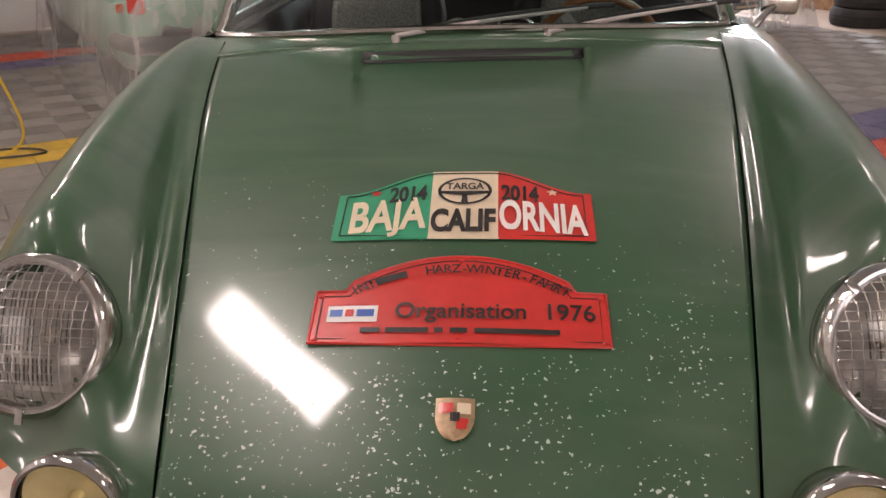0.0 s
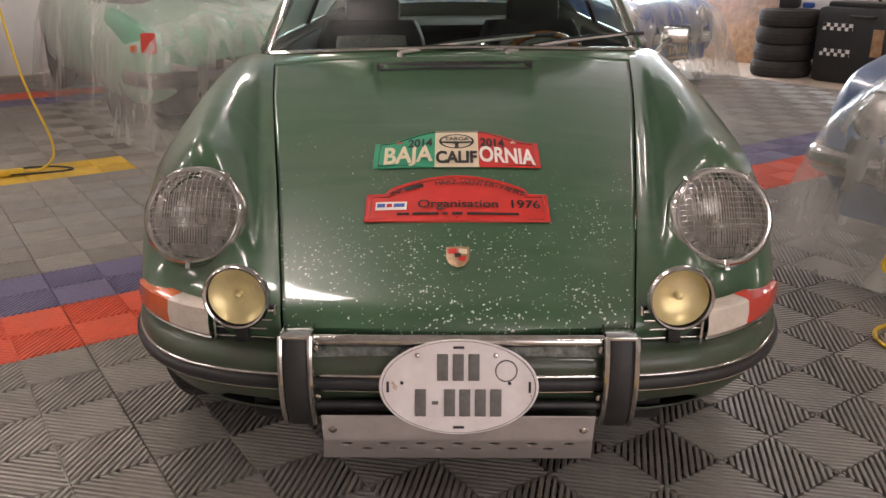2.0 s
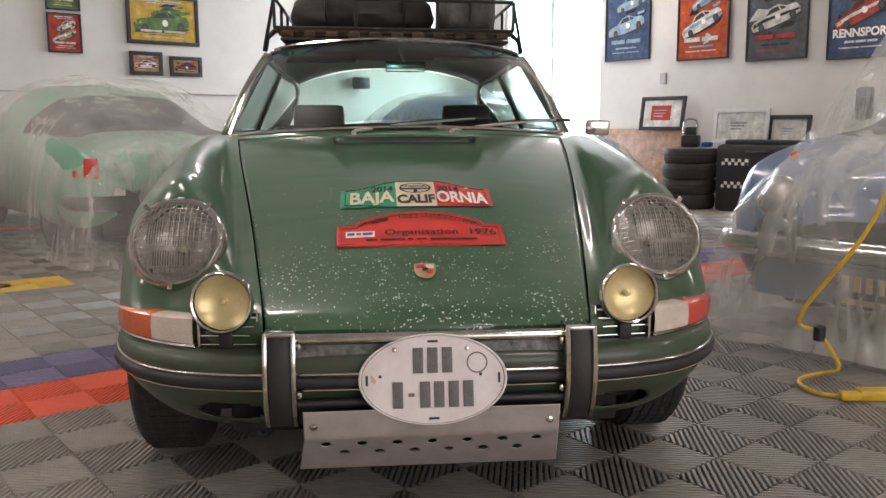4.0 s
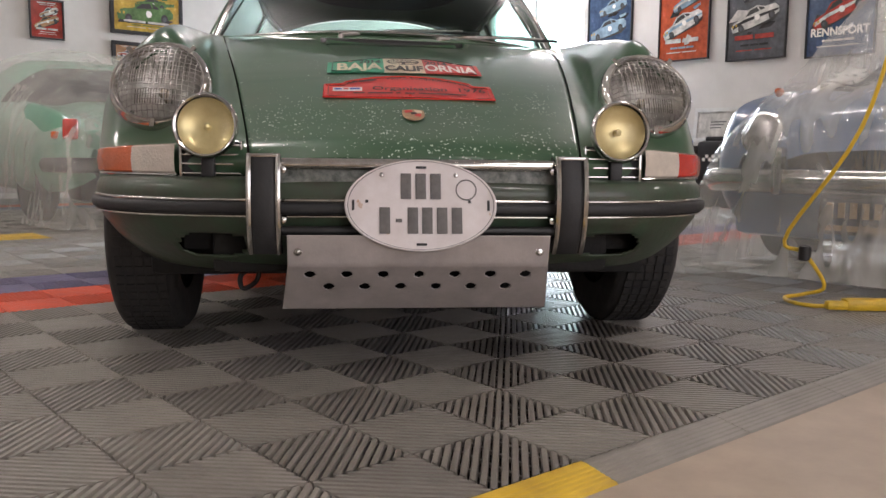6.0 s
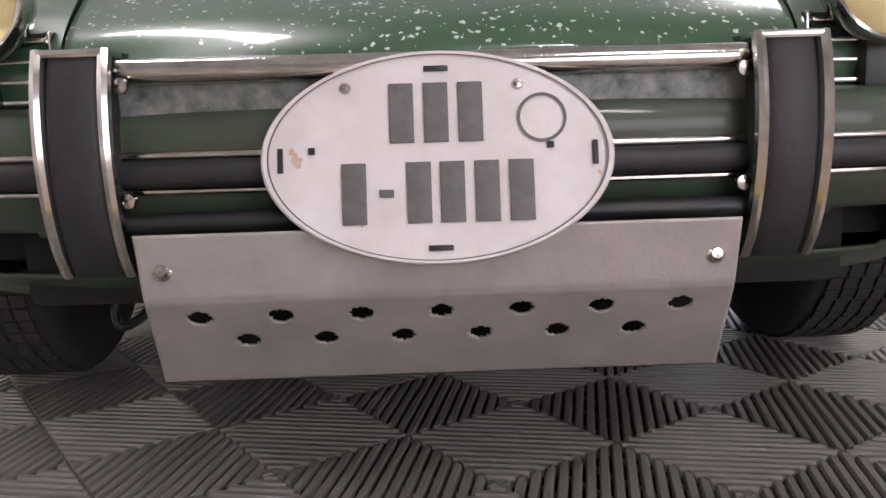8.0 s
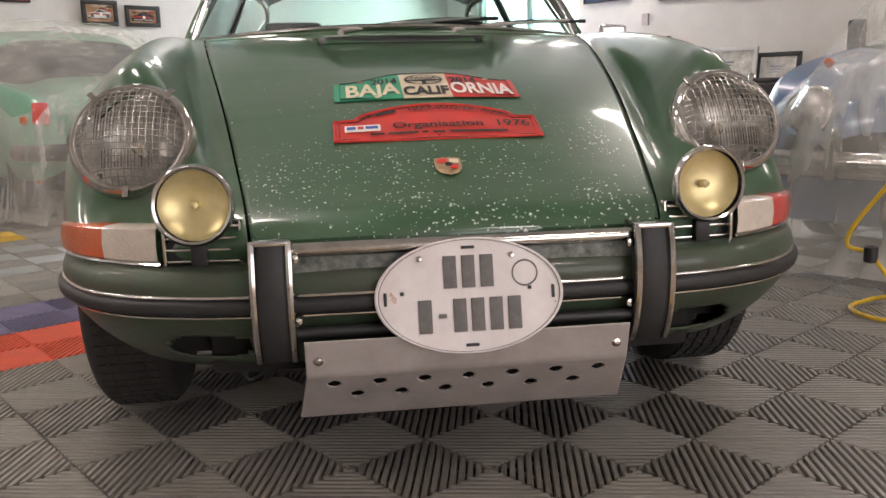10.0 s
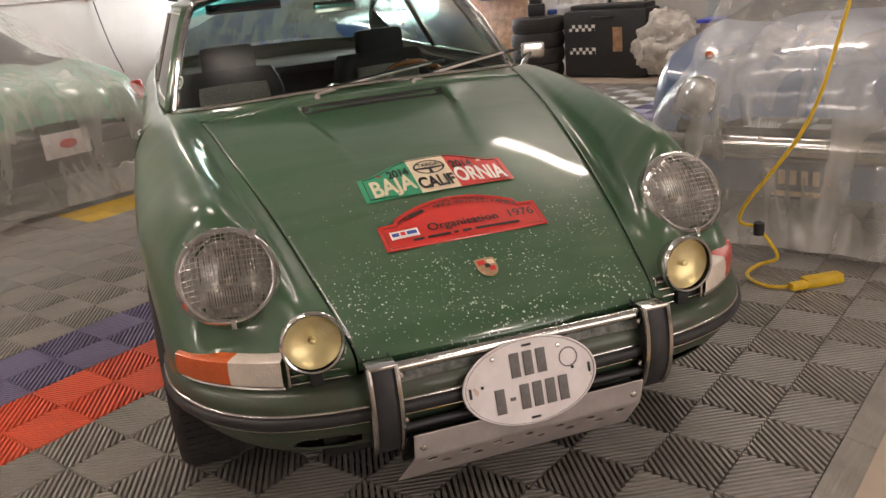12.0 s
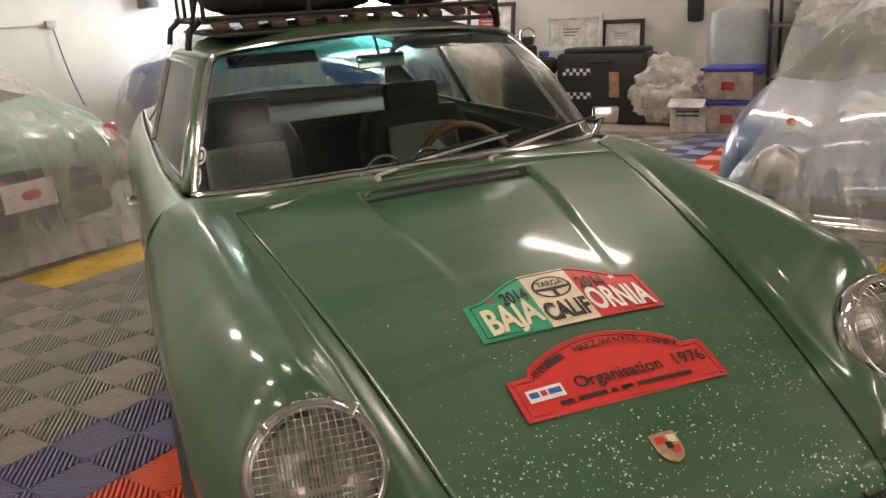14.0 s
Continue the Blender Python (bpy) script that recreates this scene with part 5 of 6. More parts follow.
    if rear:
        part("emblem", lathe([(0.001, 0.006), (0.04, 0.004), (0.045, 0)], pose(0.01, -0.120, 0.42, 90, 0, 0) @ Matrix.Diagonal((1.4, 0.7, 1, 1)), 20), BADGE_RED, pl)
    else:
        for k in range(6):
            part("figure_bar", box((0.026, 0.004, 0.06), (-0.115 + 0.046 * k, -0.124, 0.315)), BRASS, pl)
        part("figure_bar", box((0.28, 0.004, 0.022), (0, -0.124, 0.245)), BRASS, pl)
    # the sheet
    f = thing("plastic_sheet", "crumpled clear plastic dust sheet draped over a car", "dust sheet", m)
    prof = [(-0.20, 0.60, 0.04), (-0.17, 0.72, 0.30), (-0.14, 0.80, 0.58), (-0.06, 0.84, 0.74), (0.10, 0.87, 0.84), (0.5, 0.90, 0.97), (1.0, 0.92, 1.14), (1.5, 0.92, 1.32), (2.1, 0.92, 1.36), (2.8, 0.92, 1.31), (3.4, 0.90, 1.06), (4.0, 0.84, 0.84), (4.2, 0.76, 0.6), (4.3, 0.66, 0.04)]
    pts = spline([(a, b * slim, h + tall * ramp(0.1, 1.9, a) * (1 - ramp(3.0, 4.2, a))) for a, b, h in prof], 130)
    rows = []
    for i, p in enumerate(pts):
        row = []
        for k in range(97):
            th = math.pi * k / 96
            cx, sz = math.cos(th), math.sin(th)
            x = p.y * math.copysign(abs(cx) ** 0.55, cx)
            z = p.z * sz ** 0.62
            pull = Vector((x * 6.0, p.x * 1.6, z * 1.1)) + Vector((seed * 7.1, 0, 0))
            sag = Vector((x * 1.8, p.x * 5.0, z * 0.9)) + Vector((0, seed * 3.7, 0))
            n1 = 0.9 * noise.noise(pull) + 0.5 * noise.noise(sag)
            n2 = abs(noise.noise(Vector((x * 2.2 + p.x * 1.7, p.x * 2.0 - x, z * 0.8 + seed))))
            flare = 0.06 * max(0.0, 1 - z / 0.45) ** 2
            k2 = 1 + flare + 0.022 * n1 - 0.05 * n2
            ys = p.x - 0.05 * n1 + (-0.10 if p.x < 0 else 0.10 if p.x > 4.1 else 0) * max(0.0, 1 - z / 0.4)
            row.append((x * k2, ys, max(0.004, z + 0.02 * n1 * min(1, z / 0.2) + 0.012)))
        rows.append(row)
    part("film", sheet(rows), FILM, f)
    return c


covered_car(room(1.38, 4.52, 0), (0.13, 0.31, 0.21), "pale green coupe under a clear plastic sheet, tail towards the aisle", True, 1)
covered_car(room(2.33, 0.06, 0, -90), (0.085, 0.15, 0.27), "blue car with chrome bumper under a clear plastic sheet", False, 2, 0.55, 0.89)
covered_car(room(5.85, 4.75, 0), (0.04, 0.10, 0.30), "blue car under a plastic sheet near the window", False, 3)
covered_car(room(-1.25, 5.2, 0), (0.30, 0.05, 0.03), "red car under a clear plastic sheet", True, 4)


# ---- pictures on the walls ----
def picture(m, w, h, colours, label, frame_mat, seed, title=""):
    p = thing("framed_poster", label, "picture", m, "wall pictures")
    rnd = random.Random(seed)
    t = 0.045 if w > h * 1.3 else 0.018
    for c, s in (((0, 0, h / 2 - t / 2), (w, 0.03, t)), ((0, 0, -h / 2 + t / 2), (w, 0.03, t)), ((-w / 2 + t / 2, 0, 0), (t, 0.03, h - 2 * t)), ((w / 2 - t / 2, 0, 0), (t, 0.03, h - 2 * t))):
        part("frame_bar", box(s, c, None, 0.003), frame_mat, p)
    part("print", box((w - 2 * t, 0.008, h - 2 * t), (0, 0.006, 0)), colours[0], p)
    layer = [0.0015]

    def shape(nm, pts, m):
        """A flat printed shape, one thin layer above the last."""
        layer[0] += 0.0005
        bm = bmesh.new()
        bm.faces.new([bm.verts.new((x, 0.002 - layer[0], z)) for x, z in pts])
        thick(part(nm, bm, m, p, smooth=False), 0.0004, 1)

    def racer(cx, cz, cw, lean, body, stripe):
        """A low racing coupe seen three-quarters from the front."""
        ca, sa = math.cos(lean), math.sin(lean)

        def at(q):
            return [(cx + cw * (x * ca - z * sa), cz + cw * (x * sa + z * ca)) for x, z in q]

        def disc(x, z, r, squash=0.75):
            return at([(x + r * squash * math.cos(k * math.pi / 7), z + r * math.sin(k * math.pi / 7)) for k in range(14)])
        shape("shadow_shape", at([(-1.0, -0.34), (0.7, -0.36), (1.05, -0.18), (0.3, -0.1), (-0.9, -0.16)]), BADGE_BLACK)
        shape("car_shape", at([(-1, -0.24), (-1.02, -0.02), (-0.86, 0.12), (-0.45, 0.18), (-0.16, 0.40), (0.22, 0.44), (0.52, 0.28), (0.92, 0.24), (1.04, 0.06), (1.0, -0.12), (0.55, -0.26), (-0.2, -0.30)]), body)
        shape("window_shape", at([(-0.36, 0.17), (-0.12, 0.35), (0.18, 0.38), (0.26, 0.2)]), BADGE_BLACK)
        shape("window_shape", at([(0.31, 0.2), (0.25, 0.37), (0.46, 0.27), (0.5, 0.2)]), BADGE_BLACK)
        shape("stripe_shape", at([(-0.97, -0.12), (-0.92, 0.03), (-0.40, 0.10), (0.5, 0.06), (1.0, 0.02), (1.0, -0.05), (0.4, -0.04), (-0.45, -0.02)]), stripe)
        shape("wing_shape", at([(0.74, 0.30), (0.72, 0.42), (1.1, 0.44), (1.08, 0.34)]), stripe)
        for x, z, r in ((-0.62, -0.20, 0.17), (0.70, -0.14, 0.18)):
            shape("wheel_shape", disc(x, z, r), BADGE_BLACK)
            shape("rim_shape", disc(x, z, r * 0.55), PR["grey"])
        shape("number_disc", disc(0.12, 0.0, 0.12, 0.9), BADGE_WHITE)
        for x in (-0.93, -0.78):
            shape("lamp_shape", disc(x, 0.0, 0.05), PR["yellow"])

    iw, ih = w - 2 * t, h - 2 * t
    if title == "mounted":
        shape("mount_shape", [(-iw * 0.30, -ih * 0.26), (iw * 0.22, -ih * 0.26), (iw * 0.22, ih * 0.30), (-iw * 0.30, ih * 0.30)], colours[1])
        for k in range(3):
            z = ih * (0.10 - 0.11 * k)
            shape("text_bar", [(-iw * 0.22, z), (iw * (0.12 - 0.05 * k), z), (iw * (0.12 - 0.05 * k), z + ih * 0.035), (-iw * 0.22, z + ih * 0.035)], colours[2])
        return p
    tall = h > w
    # a loose wash behind the cars
    for k in range(5):
        x0, z0 = (rnd.random() - 0.5) * iw * 0.7, (rnd.random() - 0.45) * ih * 0.7
        a0 = 0.14 * iw * (0.5 + rnd.random())
        b0 = 0.05 * ih * (0.5 + rnd.random())
        shape("wash_shape", [(x0 - a0, z0 - b0), (x0 + a0 * 0.4, z0 - b0 * 0.7), (x0 + a0, z0 + b0 * 0.6), (x0 - a0 * 0.2, z0 + b0)], colours[(k + 1) % len(colours)] if k % 2 else PR["black"])
    lean = 0.18 + 0.3 * rnd.random() if tall else 0.05 * (rnd.random() - 0.5)
    racer(iw * 0.06, ih * (0.20 if tall else 0.16), iw * (0.32 if tall else 0.24), lean, colours[1], colours[2])
    racer(-iw * 0.03, -ih * 0.08, iw * 0.42, lean, colours[2], colours[1])
    for k, (z, ww, hh) in enumerate(((0.42, 0.62, 0.030), (0.375, 0.48, 0.018), (-0.30, 0.72, 0.050), (-0.37, 0.50, 0.022), (-0.42, 0.66, 0.012))):
        if k == 2 and title:
            continue
        n = 3 if k in (1, 3) else 2
        for q in range(n):
            x0 = -iw * ww / 2 + iw * ww * q / n
            shape("text_bar", [(x0, ih * z), (x0 + iw * ww / n * 0.9, ih * z), (x0 + iw * ww / n * 0.9, ih * (z + hh)), (x0, ih * (z + hh))], colours[-1] if k != 3 else colours[1])
    if title:
        part_mesh("lettering", words(title, iw * 0.17, lambda x, y: Vector((x, -0.012, y - ih * 0.31)), 0.004, 0.92), BADGE_WHITE, p, smooth=False)
    return p


PR = {k: mat("print_" + k, c, 0.25, 0, 0.25, 9, coat=0.4) for k, c in dict(red=(0.42, 0.05, 0.035), orange=(0.48, 0.085, 0.03), grey=(0.10, 0.105, 0.115), blue=(0.05, 0.09, 0.17), sky=(0.25, 0.36, 0.45), green=(0.10, 0.19, 0.07), yellow=(0.55, 0.36, 0.06), white=(0.62, 0.60, 0.56), black=(0.03, 0.03, 0.03), tan=(0.42, 0.24, 0.13)).items()}


def east(v0, v1, z0, z1, cols, label, seed, frame_mat=BLACK, off=0.03, title=""):
    picture(room(UW - off, (v0 + v1) / 2, (z0 + z1) / 2, -90), abs(v1 - v0), z1 - z0, [PR[c] for c in cols], label, frame_mat, seed, title)


def north(u0, u1, z0, z1, cols, label, seed, frame_mat=BLACK):
    picture(room((u0 + u1) / 2, VW - 0.03, (z0 + z1) / 2), u1 - u0, z1 - z0, [PR[c] for c in cols], label, frame_mat, seed)


east(5.57, 6.30, 2.87, 3.85, ["blue", "sky", "red", "white"], "framed dark blue racing poster on the wall", 1)
east(5.57, 6.30, 1.78, 2.82, ["blue", "sky", "sky", "sky"], "framed blue racing poster on the wall", 2)
east(4.43, 5.15, 1.72, 2.76, ["orange", "sky", "white", "white"], "framed orange poster of two racing cars", 3)
east(3.46, 4.20, 1.66, 2.76, ["grey", "black", "white", "red"], "framed grey poster of a racing car", 4)
east(2.50, 3.24, 1.62, 2.74, ["blue", "white", "red", "white"], "framed dark poster of a red racing car", 5, title="RENNSPORT")
east(1.55, 2.25, 1.62, 2.74, ["grey", "red", "white", "yellow"], "framed grey racing poster on the wall", 6)
north(2.49, 3.38, 1.93, 2.52, ["yellow", "green", "green", "white"], "framed print of a green coupe on yellow", 7)
north(2.38, 3.46, 2.62, 3.20, ["grey", "red", "white", "white"], "framed grey and red racing print", 8)
north(1.60, 1.97, 2.25, 2.70, ["green", "yellow", "white", "white"], "small green and yellow print", 9)
north(1.60, 1.97, 1.78, 2.22, ["red", "white", "tan", "white"], "small red and white print", 10)
north(1.60, 1.97, 2.74, 3.15, ["red", "white", "tan", "white"], "small red print high on the wall", 15)
north(2.50, 2.90, 1.56, 1.84, ["tan", "red", "white", "white"], "small framed tan print", 11)
north(2.99, 3.40, 1.56, 1.80, ["tan", "red", "black", "white"], "small framed reddish print", 12)

# conduit and small wall fittings
cd = thing("conduit", "thin metal conduit with a junction box along the wall", "conduit", room(0, VW - 0.015, 0))
part("pipe", tube([(-2.5, 0, 1.335), (4.46, 0, 1.345)], 0.010, 8), ALLOY, cd)
part("junction_box", box((0.12, 0.05, 0.09), (4.46, -0.01, 1.35), None, 0.006), ALLOY, cd)
part("cord", tube(spline([(4.48, -0.02, 1.30), (4.53, -0.03, 1.0), (4.60, -0.03, 0.7), (4.70, -0.02, 0.42)], 16), 0.008, 6), PLATE_GREY, cd)
sg = thing("wall_sign", "black sign with pale lettering against the wall", "sign", room(5.85, VW - 0.05, 0.33))
part("board", box((0.50, 0.03, 0.34), (0, 0, 0), None, 0.004), BLACK, sg)
part_mesh("lettering", words("AU", 0.20, lambda x, y: Vector((x - 0.06, -0.018, y - 0.07)), 0.002, 1.1), BADGE_WHITE, sg, smooth=False)
spk2 = thing("wall_speaker", "small dark speaker box high on the wall", "speaker", room(5.75, VW - 0.10, 1.55))
part("cabinet", box((0.20, 0.16, 0.16), (0, 0, 0), None, 0.01), PLATE_GREY, spk2)
part("grille", box((0.17, 0.01, 0.13), (0, -0.083, 0), None, 0.004), BLACK, spk2)
ol = thing("wall_outlet", "small grey outlet box on the wall", "outlet", room(UW - 0.02, 5.35, 1.52, -90))
part("plate", box((0.09, 0.03, 0.14), (0, 0, 0), None, 0.005), ALLOY, ol)

# ---- things along the right wall ----
rp = picture(room(UW - 0.22, 5.20, 1.08, -90) @ pose(0, 0, 0, -8, 0, 0), 0.66, 0.42, [PR["white"], PR["red"], PR["sky"], PR["red"]], "framed red print leaning behind the tyre stack", BLACK, 21, "mounted")
picture(room(UW - 0.20, 4.12, 0.92, -90) @ pose(0, 0, 0, -6, 0, 0), 0.70, 0.40, [PR["white"], PR["white"], PR["grey"], PR["grey"]], "white framed certificate leaning on the wall", FRAME, 22, "mounted")
picture(room(UW - 0.16, 3.55, 0.86, -90) @ pose(0, 0, 0, -6, 0, 0), 0.50, 0.36, [PR["white"], PR["white"], PR["sky"], PR["white"]], "black framed pale picture leaning on the wall", BLACK, 23, "mounted")
pb = thing("panel_board", "tan hardboard sheet standing against the wall", "board", room(UW - 0.12, 5.55, 0.44, -90))
part("board", box((1.5, 0.02, 0.90), (0, 0, 0), None, 0.003), PR["tan"], pb)


def tyre_on_floor(z, k):
    t = thing("tyre", "worn black tyre in a stack by the wall", "tyre", room(7.30 + 0.012 * (k % 2), 4.46 - 0.01 * k, z, 17 * k), "stacked tyres")
    part("casing", lathe([(0.18, -0.07), (0.25, -0.085), (0.29, -0.08), (0.305, -0.055), (0.308, 0), (0.305, 0.055), (0.29, 0.08), (0.25, 0.085), (0.18, 0.07), (0.175, 0.0), (0.18, -0.07)], None, 48), TYRE, t)
    part("groove_ring", lathe([(0.3085, -0.03), (0.311, -0.024), (0.311, -0.006), (0.3085, 0.0), (0.311, 0.006), (0.311, 0.024), (0.3085, 0.03)], None, 48), TYRE, t)


for k in range(4):
    tyre_on_floor(0.072 + 0.172 * k, k)
jk = thing("trolley_jack", "small dark jack with a chrome loop handle on the tyres", "jack", room(7.30, 4.44, 0.685, 30))
part("body", box((0.30, 0.20, 0.14), (0, 0, 0.07), None, 0.03), BLACK, jk)
part("motor", box((0.16, 0.14, 0.10), (0.05, 0, 0.18), None, 0.03), RUBBER, jk)
part("handle", tube(spline([(-0.10, -0.07, 0.12), (-0.10, -0.07, 0.28), (-0.08, 0, 0.32), (-0.10, 0.07, 0.28), (-0.10, 0.07, 0.12)], 24), 0.010, 8), CHROME, jk)
part("blue_cloth", box((0.16, 0.12, 0.06), (0.06, -0.18, 0.03), None, 0.025), BADGE_BLUE, jk)

bx = thing("black_case", "large black plastic case with checkered stickers", "case", room(7.42, 3.55, -0.016, -90))
part("shell", box((1.02, 0.40, 0.74), (0, 0, 0.37), None, 0.06), BLACK, bx)
part("ridge", box((0.90, 0.30, 0.06), (0, 0.03, 0.76), None, 0.025), BLACK, bx)
for zc in (0.30, 0.55):
    bnd = part("checker_band", box((0.32, 0.006, 0.070), (-0.26, -0.204, zc)), BADGE_WHITE, bx, "black and white checkered band")
    for i in range(8):
        for j in range(2):
            if (i + j) % 2:
                part("check", box((0.04, 0.006, 0.035), (-0.26 - 0.14 + 0.04 * i, -0.208, zc - 0.0175 + 0.035 * j)), BADGE_BLACK, bnd)
part("tan_label", box((0.11, 0.006, 0.26), (0.17, -0.204, 0.42)), PR["tan"], bx)
part("handle", tube(spline([(-0.12, -0.2, 0.66), (-0.10, -0.24, 0.66), (0.10, -0.24, 0.66), (0.12, -0.2, 0.66)], 12), 0.012, 8), RUBBER, bx)


def tote(z, w, d, h):
    t = thing("storage_tote", "clear plastic tote with a blue lid", "storage box", room(7.10, 2.12, z, -90), "stacked totes")
    part("tub", box((w, d, h), (0, 0, h / 2), None, 0.02), TOTE, t)
    part("lid", box((w + 0.05, d + 0.05, 0.035), (0, 0, h + 0.018), None, 0.012), LID, t, "blue lid")
    for x in (-w / 2 - 0.02, w / 2 + 0.02):
        part("clip", box((0.03, 0.12, 0.06), (x, 0, h - 0.01), None, 0.008), LID, t)
    part("contents", box((w * 0.25, 0.01, h * 0.3), (0, -d / 2 - 0.006, h * 0.5)), PR["red"], t)


TOTE = mat("cloudy_tote_plastic", (0.40, 0.34, 0.31), 0.3, 0, 0.25, 10, coat=0.3)
LID = mat("blue_lid", (0.03, 0.05, 0.40), 0.35, 0, 0.1, 12)
tote(-0.012, 0.46, 0.34, 0.27)
tote(0.295, 0.46, 0.34, 0.27)
cb = thing("carton", "white cardboard box with printing on the floor", "box", room(7.05, 2.50, -0.012, -84))
part("carton_body", box((0.34, 0.30, 0.26), (0, 0, 0.13), None, 0.004), PR["white"], cb)
part("flap", box((0.34, 0.16, 0.006), (0, -0.20, 0.285), pose(0, 0, 0, 24, 0, 0)), PR["white"], cb)
for z in (0.16, 0.20):
    part("text_bar", box((0.22, 0.004, 0.02), (0, -0.152, z)), PR["grey"], cb)


def bundle(m, r, seed, label):
    b = thing("plastic_bundle", label, "plastic bundle", m)
    bm = bmesh.new()
    bmesh.ops.create_icosphere(bm, subdivisions=5, radius=1.0)
    for v in bm.verts:
        n = noise.fractal(v.co * 2.6 + Vector((seed, 0, 0)), 0.8, 2.2, 5)
        v.co = Vector((v.co.x * r[0], v.co.y * r[1], v.co.z * r[2])) * (1 + 0.22 * n)
        v.co.z = max(v.co.z, -r[2] * 0.9)
    part("film", bm, BUNDLE, b)


BUNDLE = mat("bundled_film", (0.50, 0.47, 0.42), 0.3, 0, 0.2, 8, 0.4, 20, coat=0.4)
bundle(room(7.35, 2.85, 0.32), (0.24, 0.40, 0.34), 3, "bundle of crumpled clear plastic film on the floor")
dr = thing("drum", "pale translucent plastic drum by the wall", "drum", room(7.66, 2.25, -0.016))
part("barrel", lathe([(0.001, 0.02), (0.28, 0.02), (0.29, 0.06), (0.29, 1.02), (0.26, 1.10), (0.12, 1.14), (0.001, 1.15)], None, 40), mat("drum_plastic", (0.34, 0.37, 0.36), 0.35, 0, 0.1, 5), dr)
part("hoop", lathe([(0.292, 0.5), (0.298, 0.51), (0.298, 0.55), (0.292, 0.56)], None, 40), PLATE_GREY, dr)
sb = thing("shelf_unit", "dark shelf with bags and boxes against the wall", "shelf", room(7.72, 1.45, -0.016, -90))
for z in (0.45, 0.95, 1.45):
    part("board", box((0.95, 0.42, 0.03), (0, 0, z), None, 0.004), PLATE_GREY, sb)
for x in (-0.46, 0.46):
    for y in (-0.19, 0.19):
        part("post", box((0.03, 0.03, 1.75), (x, y, 0.875), None, 0.004), BLACK, sb)
bundle(room(7.66, 1.60, 1.70), (0.2, 0.30, 0.22), 8, "pale plastic bundle on the shelf")
bundle(room(7.66, 1.40, 1.16), (0.2, 0.34, 0.18), 12, "crumpled plastic on the shelf")
hb = thing("dark_bag", "dark bag hanging on the wall", "bag", room(7.86, 2.75, 1.15, -90))
part("bag", box((0.16, 0.14, 0.34), (0, 0, 0), None, 0.05), BLACK, hb)


# ---- cables ----
def cable(nm, pts, label, plug, turn, joint=2):
    c = thing(nm, label, "cable", pose(0, 0, 0))
    part("cord", tube(spline(pts, 60), 0.0075, 8), CABLE, c)
    pm = pose(*plug, 0, 0, turn)
    bm = bmesh.new()
    add_box(bm, (0.16, 0.055, 0.04), (0, 0, 0.022), pm, 0.012)
    add_box(bm, (0.07, 0.035, 0.03), (-0.11, 0, 0.02), pm, 0.010)
    part("plug", bm, CABLE, c, "yellow plug block")
    part("collar", lathe([(0.008, -0.03), (0.022, -0.025), (0.022, 0.025), (0.008, 0.03)], Matrix.Translation(pts[joint]), 12), BLACK, c)


cable("hanging_cable", [(-2.75, 3.55, 3.97), (-2.72, 3.55, 2.5), (-2.66, 3.53, 1.40), (-2.52, 3.46, 0.6), (-2.36, 3.40, 0.16), (-2.40, 3.34, 0.03), (-2.52, 3.26, 0.02)], "yellow extension cable hanging down to the floor", (-2.56, 3.24, 0.0), 30)
cable("hanging_cable", [(1.92, 0.58, 3.97), (1.84, 0.73, 2.0), (1.701, 0.936, 1.096), (1.627, 1.046, 0.614), (1.487, 1.252, 0.225), (1.53, 1.19, 0.165), (1.585, 1.14, 0.05), (1.53, 1.18, 0.014), (1.428, 1.125, 0.012), (1.395, 1.03, 0.012), (1.424, 0.95, 0.012), (1.52, 0.915, 0.014)], "yellow extension cable in front of the covered car", (1.60, 0.905, 0.0), 174, 5)
bk = thing("tool_cord", "thin black cord lying on the yellow tile", "cord", pose(0, 0, 0))
part("cord", tube(spline([(-2.55, 3.22, 0.014), (-2.35, 3.30, 0.012), (-2.25, 3.38, 0.012), (-2.40, 3.44, 0.012), (-2.62, 3.36, 0.012), (-2.95, 3.1, 0.012)], 40), 0.006, 6), BLACK, bk)

# ---- floor of interlocking ribbed tiles, last ----
TS = 0.40
TU0, TV0 = -0.04, -0.48


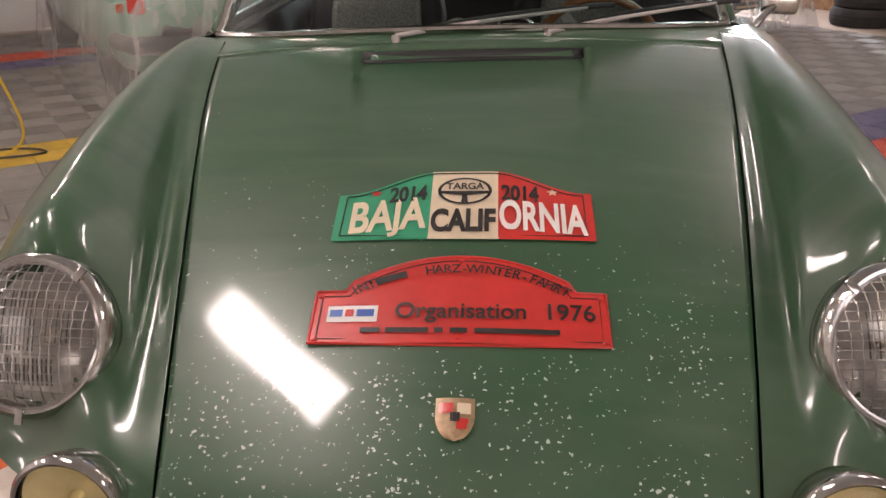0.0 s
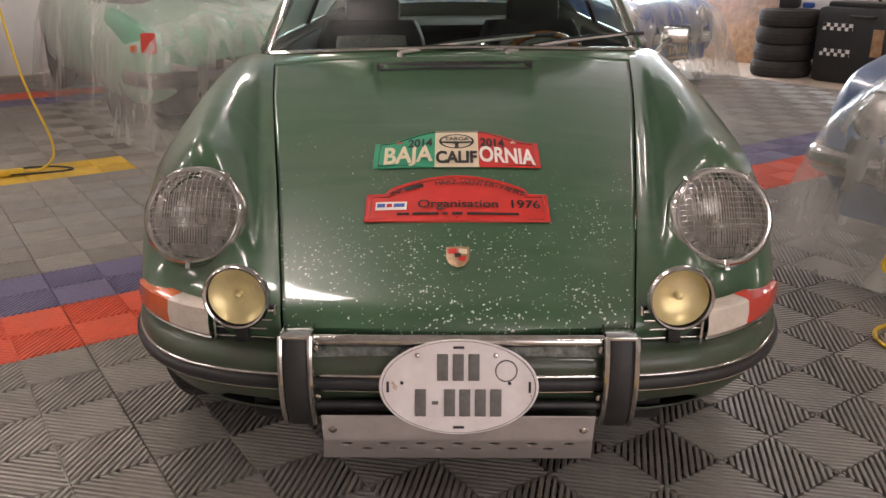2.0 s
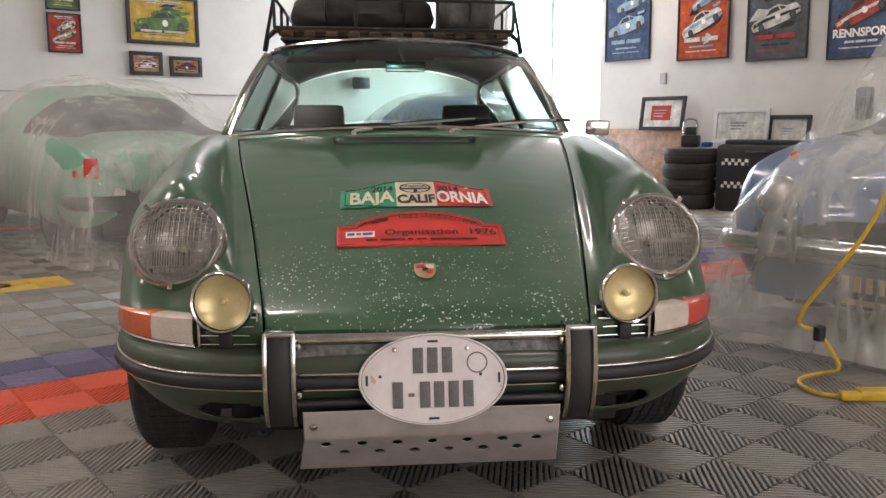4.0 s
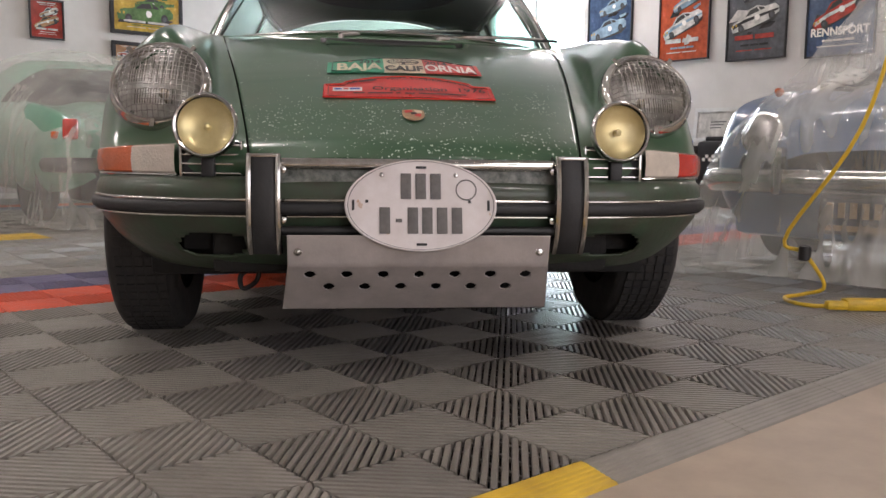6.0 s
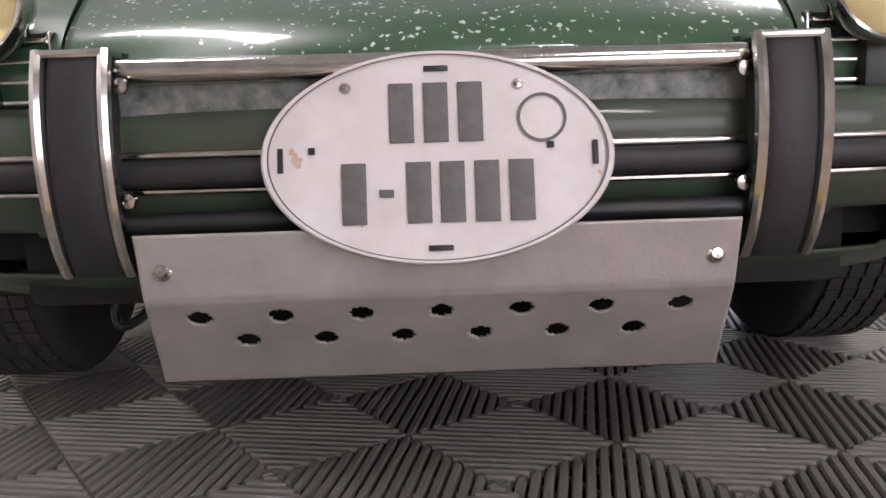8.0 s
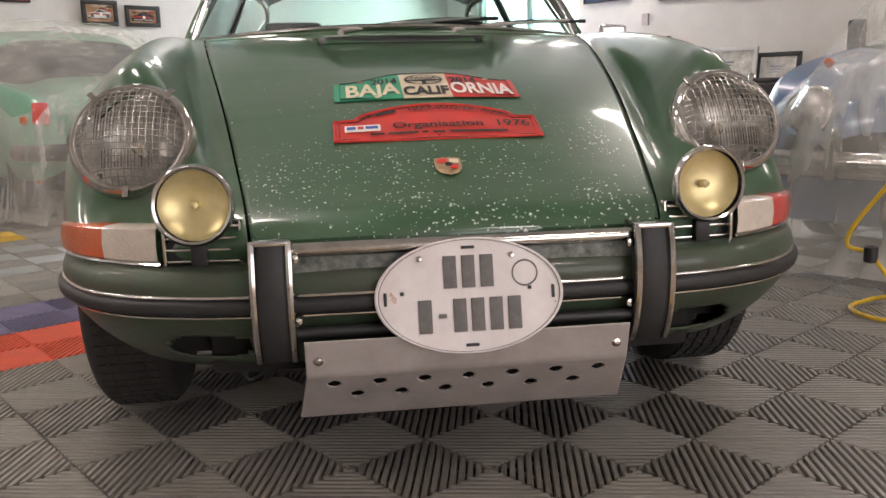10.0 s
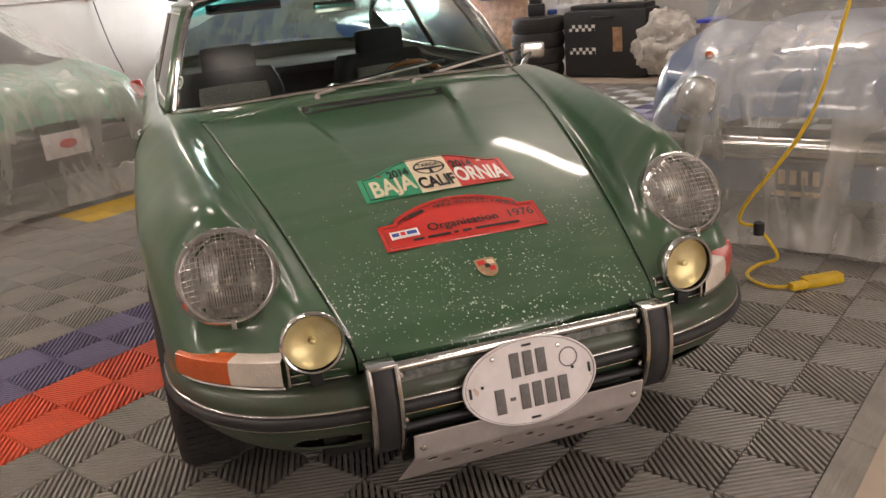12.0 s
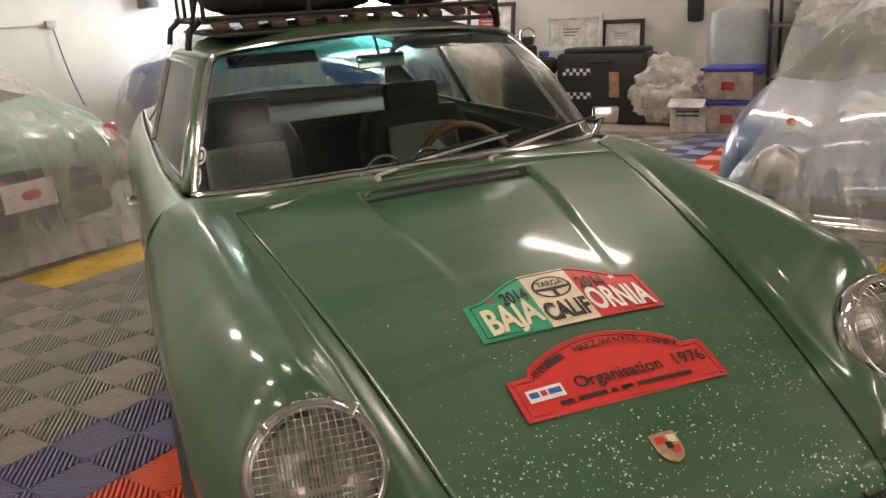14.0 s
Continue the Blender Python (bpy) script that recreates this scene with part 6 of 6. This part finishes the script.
def tile_mesh(nm, m):
    """A tile of four quarters of slanting ribs on a thin web."""
    vs, fs = [], []

    def poly(pts, top, bottom):
        base = len(vs)
        n = len(pts)
        for x, y in pts:
            vs.append((x, y, top))
        for x, y in pts:
            vs.append((x, y, bottom))
        fs.append(tuple(range(base, base + n)))
        for i in range(n):
            j = (i + 1) % n
            fs.append((base + i, base + n + i, base + n + j, base + j))

    def rib(pts, sx, sy, c):
        """A rib with sloping shoulders: narrow on top, wider a little below."""
        base = len(vs)
        n = len(pts)
        low = []
        for x, y in pts:
            d = x * sx + y * sy - c
            k = 0.0016 if d > 0.004 else -0.0016 if d < -0.004 else 0.0
            low.append((x + k * sx, y + k * sy))
        for ring, z in ((pts, 0.0), (low, -0.0045), (low, -0.0145)):
            for x, y in ring:
                vs.append((x + shift[0], y + shift[1], z))
        fs.append(tuple(range(base, base + n)))
        for r in (0, n):
            for i in range(n):
                j = (i + 1) % n
                fs.append((base + r + i, base + r + n + i, base + r + n + j, base + r + j))

    shift = [0, 0]
    q = TS / 2
    e = 0.0026
    pitch = 0.01667
    half = 0.0040

    def clip(sx, sy, c):
        """The slanting rib round x*sx + y*sy = c inside one quarter (0..q)."""
        out = []
        pts = [(e, e), (q - e, e), (q - e, q - e), (e, q - e)]
        for lo, hi in ((c - half * 1.414, c + half * 1.414),):
            poly_pts = pts
            for sgn, lim in ((1, hi), (-1, -lo)):
                res = []
                for i in range(len(poly_pts)):
                    p, r = poly_pts[i], poly_pts[(i + 1) % len(poly_pts)]
                    dp = sgn * (p[0] * sx + p[1] * sy) - lim
                    dr_ = sgn * (r[0] * sx + r[1] * sy) - lim
                    if dp <= 0:
                        res.append(p)
                    if (dp < 0) != (dr_ < 0) and abs(dp - dr_) > 1e-9:
                        t = dp / (dp - dr_)
                        res.append((p[0] + t * (r[0] - p[0]), p[1] + t * (r[1] - p[1])))
                poly_pts = res
                if len(poly_pts) < 3:
                    return []
            out = poly_pts
        return out

    for ox in (0, 1):
        for oy in (0, 1):
            sx, sy = (1, 1) if (ox + oy) % 2 == 0 else (1, -1)
            lo, hi = (0, 2 * q) if sy > 0 else (-q, q)
            n = round((hi - lo) / (pitch * 1.414))
            for k in range(n):
                c = lo + (k + 0.5) * (hi - lo) / n
                pts = clip(sx, sy, c)
                if len(pts) >= 3:
                    shift[:] = ox * q, oy * q
                    rib(pts, sx, sy, c)
    # webs under the ribs
    for k in range(9):
        c = TS * (k + 0.5) / 9
        poly([(c - 0.003, 0.001), (c + 0.003, 0.001), (c + 0.003, TS - 0.001), (c - 0.003, TS - 0.001)], -0.0085, -0.0145)
    # near-black sheet under the ribs, painted shade for the open gaps
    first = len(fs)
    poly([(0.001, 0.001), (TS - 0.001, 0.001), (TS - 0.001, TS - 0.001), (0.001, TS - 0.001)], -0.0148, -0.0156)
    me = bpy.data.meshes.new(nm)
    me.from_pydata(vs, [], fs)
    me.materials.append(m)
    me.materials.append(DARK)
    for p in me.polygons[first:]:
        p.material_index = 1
    return me


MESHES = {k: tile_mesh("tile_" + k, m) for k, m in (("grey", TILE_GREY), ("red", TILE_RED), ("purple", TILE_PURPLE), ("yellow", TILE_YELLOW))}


def colour_of(i, j):
    if j == 5 or j == 19:
        return "red"
    if j == 6 or j == 18:
        return "purple"
    if j == 11 and (i in (-1, -2, -3, 0) or i in (3, 4, 5) or i in (9, 10)):
        return "yellow"
    return "grey"


floor = thing("floor", "floor of interlocking ribbed plastic tiles, grey with orange and purple bands", "floor", room(TU0, TV0, 0.0), kind="structure")
cells = [(i, j) for i in range(-9, 17) for j in range(0, 23)]
cells.sort(key=lambda c: math.hypot(c[0] - 1.5, c[1] - 3.0))
rest_v, rest_f, rest_m = {k: [] for k in MESHES}, {k: [] for k in MESHES}, {k: [] for k in MESHES}
for n, (i, j) in enumerate(cells):
    k = colour_of(i, j)
    if n < 300:
        t = new("tile", MESHES[k])
        t.parent = floor
        t.location = (i * TS, j * TS, 0)
    else:
        src = MESHES[k]
        o = len(rest_v[k])
        rest_v[k] += [(v.co.x + i * TS, v.co.y + j * TS, v.co.z) for v in src.vertices]
        rest_m[k] += [p.material_index for p in src.polygons]
        rest_f[k] += [tuple(o + a for a in p.vertices) for p in src.polygons]
for k in MESHES:
    if rest_v[k]:
        me = bpy.data.meshes.new("tiles")
        me.from_pydata(rest_v[k], [], rest_f[k])
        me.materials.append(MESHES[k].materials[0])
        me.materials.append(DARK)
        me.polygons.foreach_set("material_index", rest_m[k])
        ob = new("tiles", me)
        ob.parent = floor
        tagged(ob, kind="stuff")


def edge_strip(i):
    """Sloping edge piece along the front of the tiles."""
    bm = bmesh.new()
    prof = [(0.0, 0.0), (-0.012, 0.0), (-0.075, -0.0125), (-0.080, -0.0155), (0.0, -0.0155)]
    for k in range(5):
        prof.insert(2 + 2 * k, (-0.018 - 0.011 * k, -0.001 - 0.0022 * k))
        prof.insert(3 + 2 * k, (-0.021 - 0.011 * k, -0.0026 - 0.0022 * k))
    add_grid(bm, [[(x, y, z) for y, z in prof] for x in (0.001, TS - 0.001)])
    for x in (0.001, TS - 0.001):
        bm.faces.new([bm.verts.new((x, y, z)) for y, z in prof])
    e = part("edge_strip", bm, TILE_YELLOW if i < 0 and i > -6 else TILE_GREY, floor, smooth=False)
    e.location = (i * TS, -0.001, 0)


for i in range(-9, 17):
    edge_strip(i)
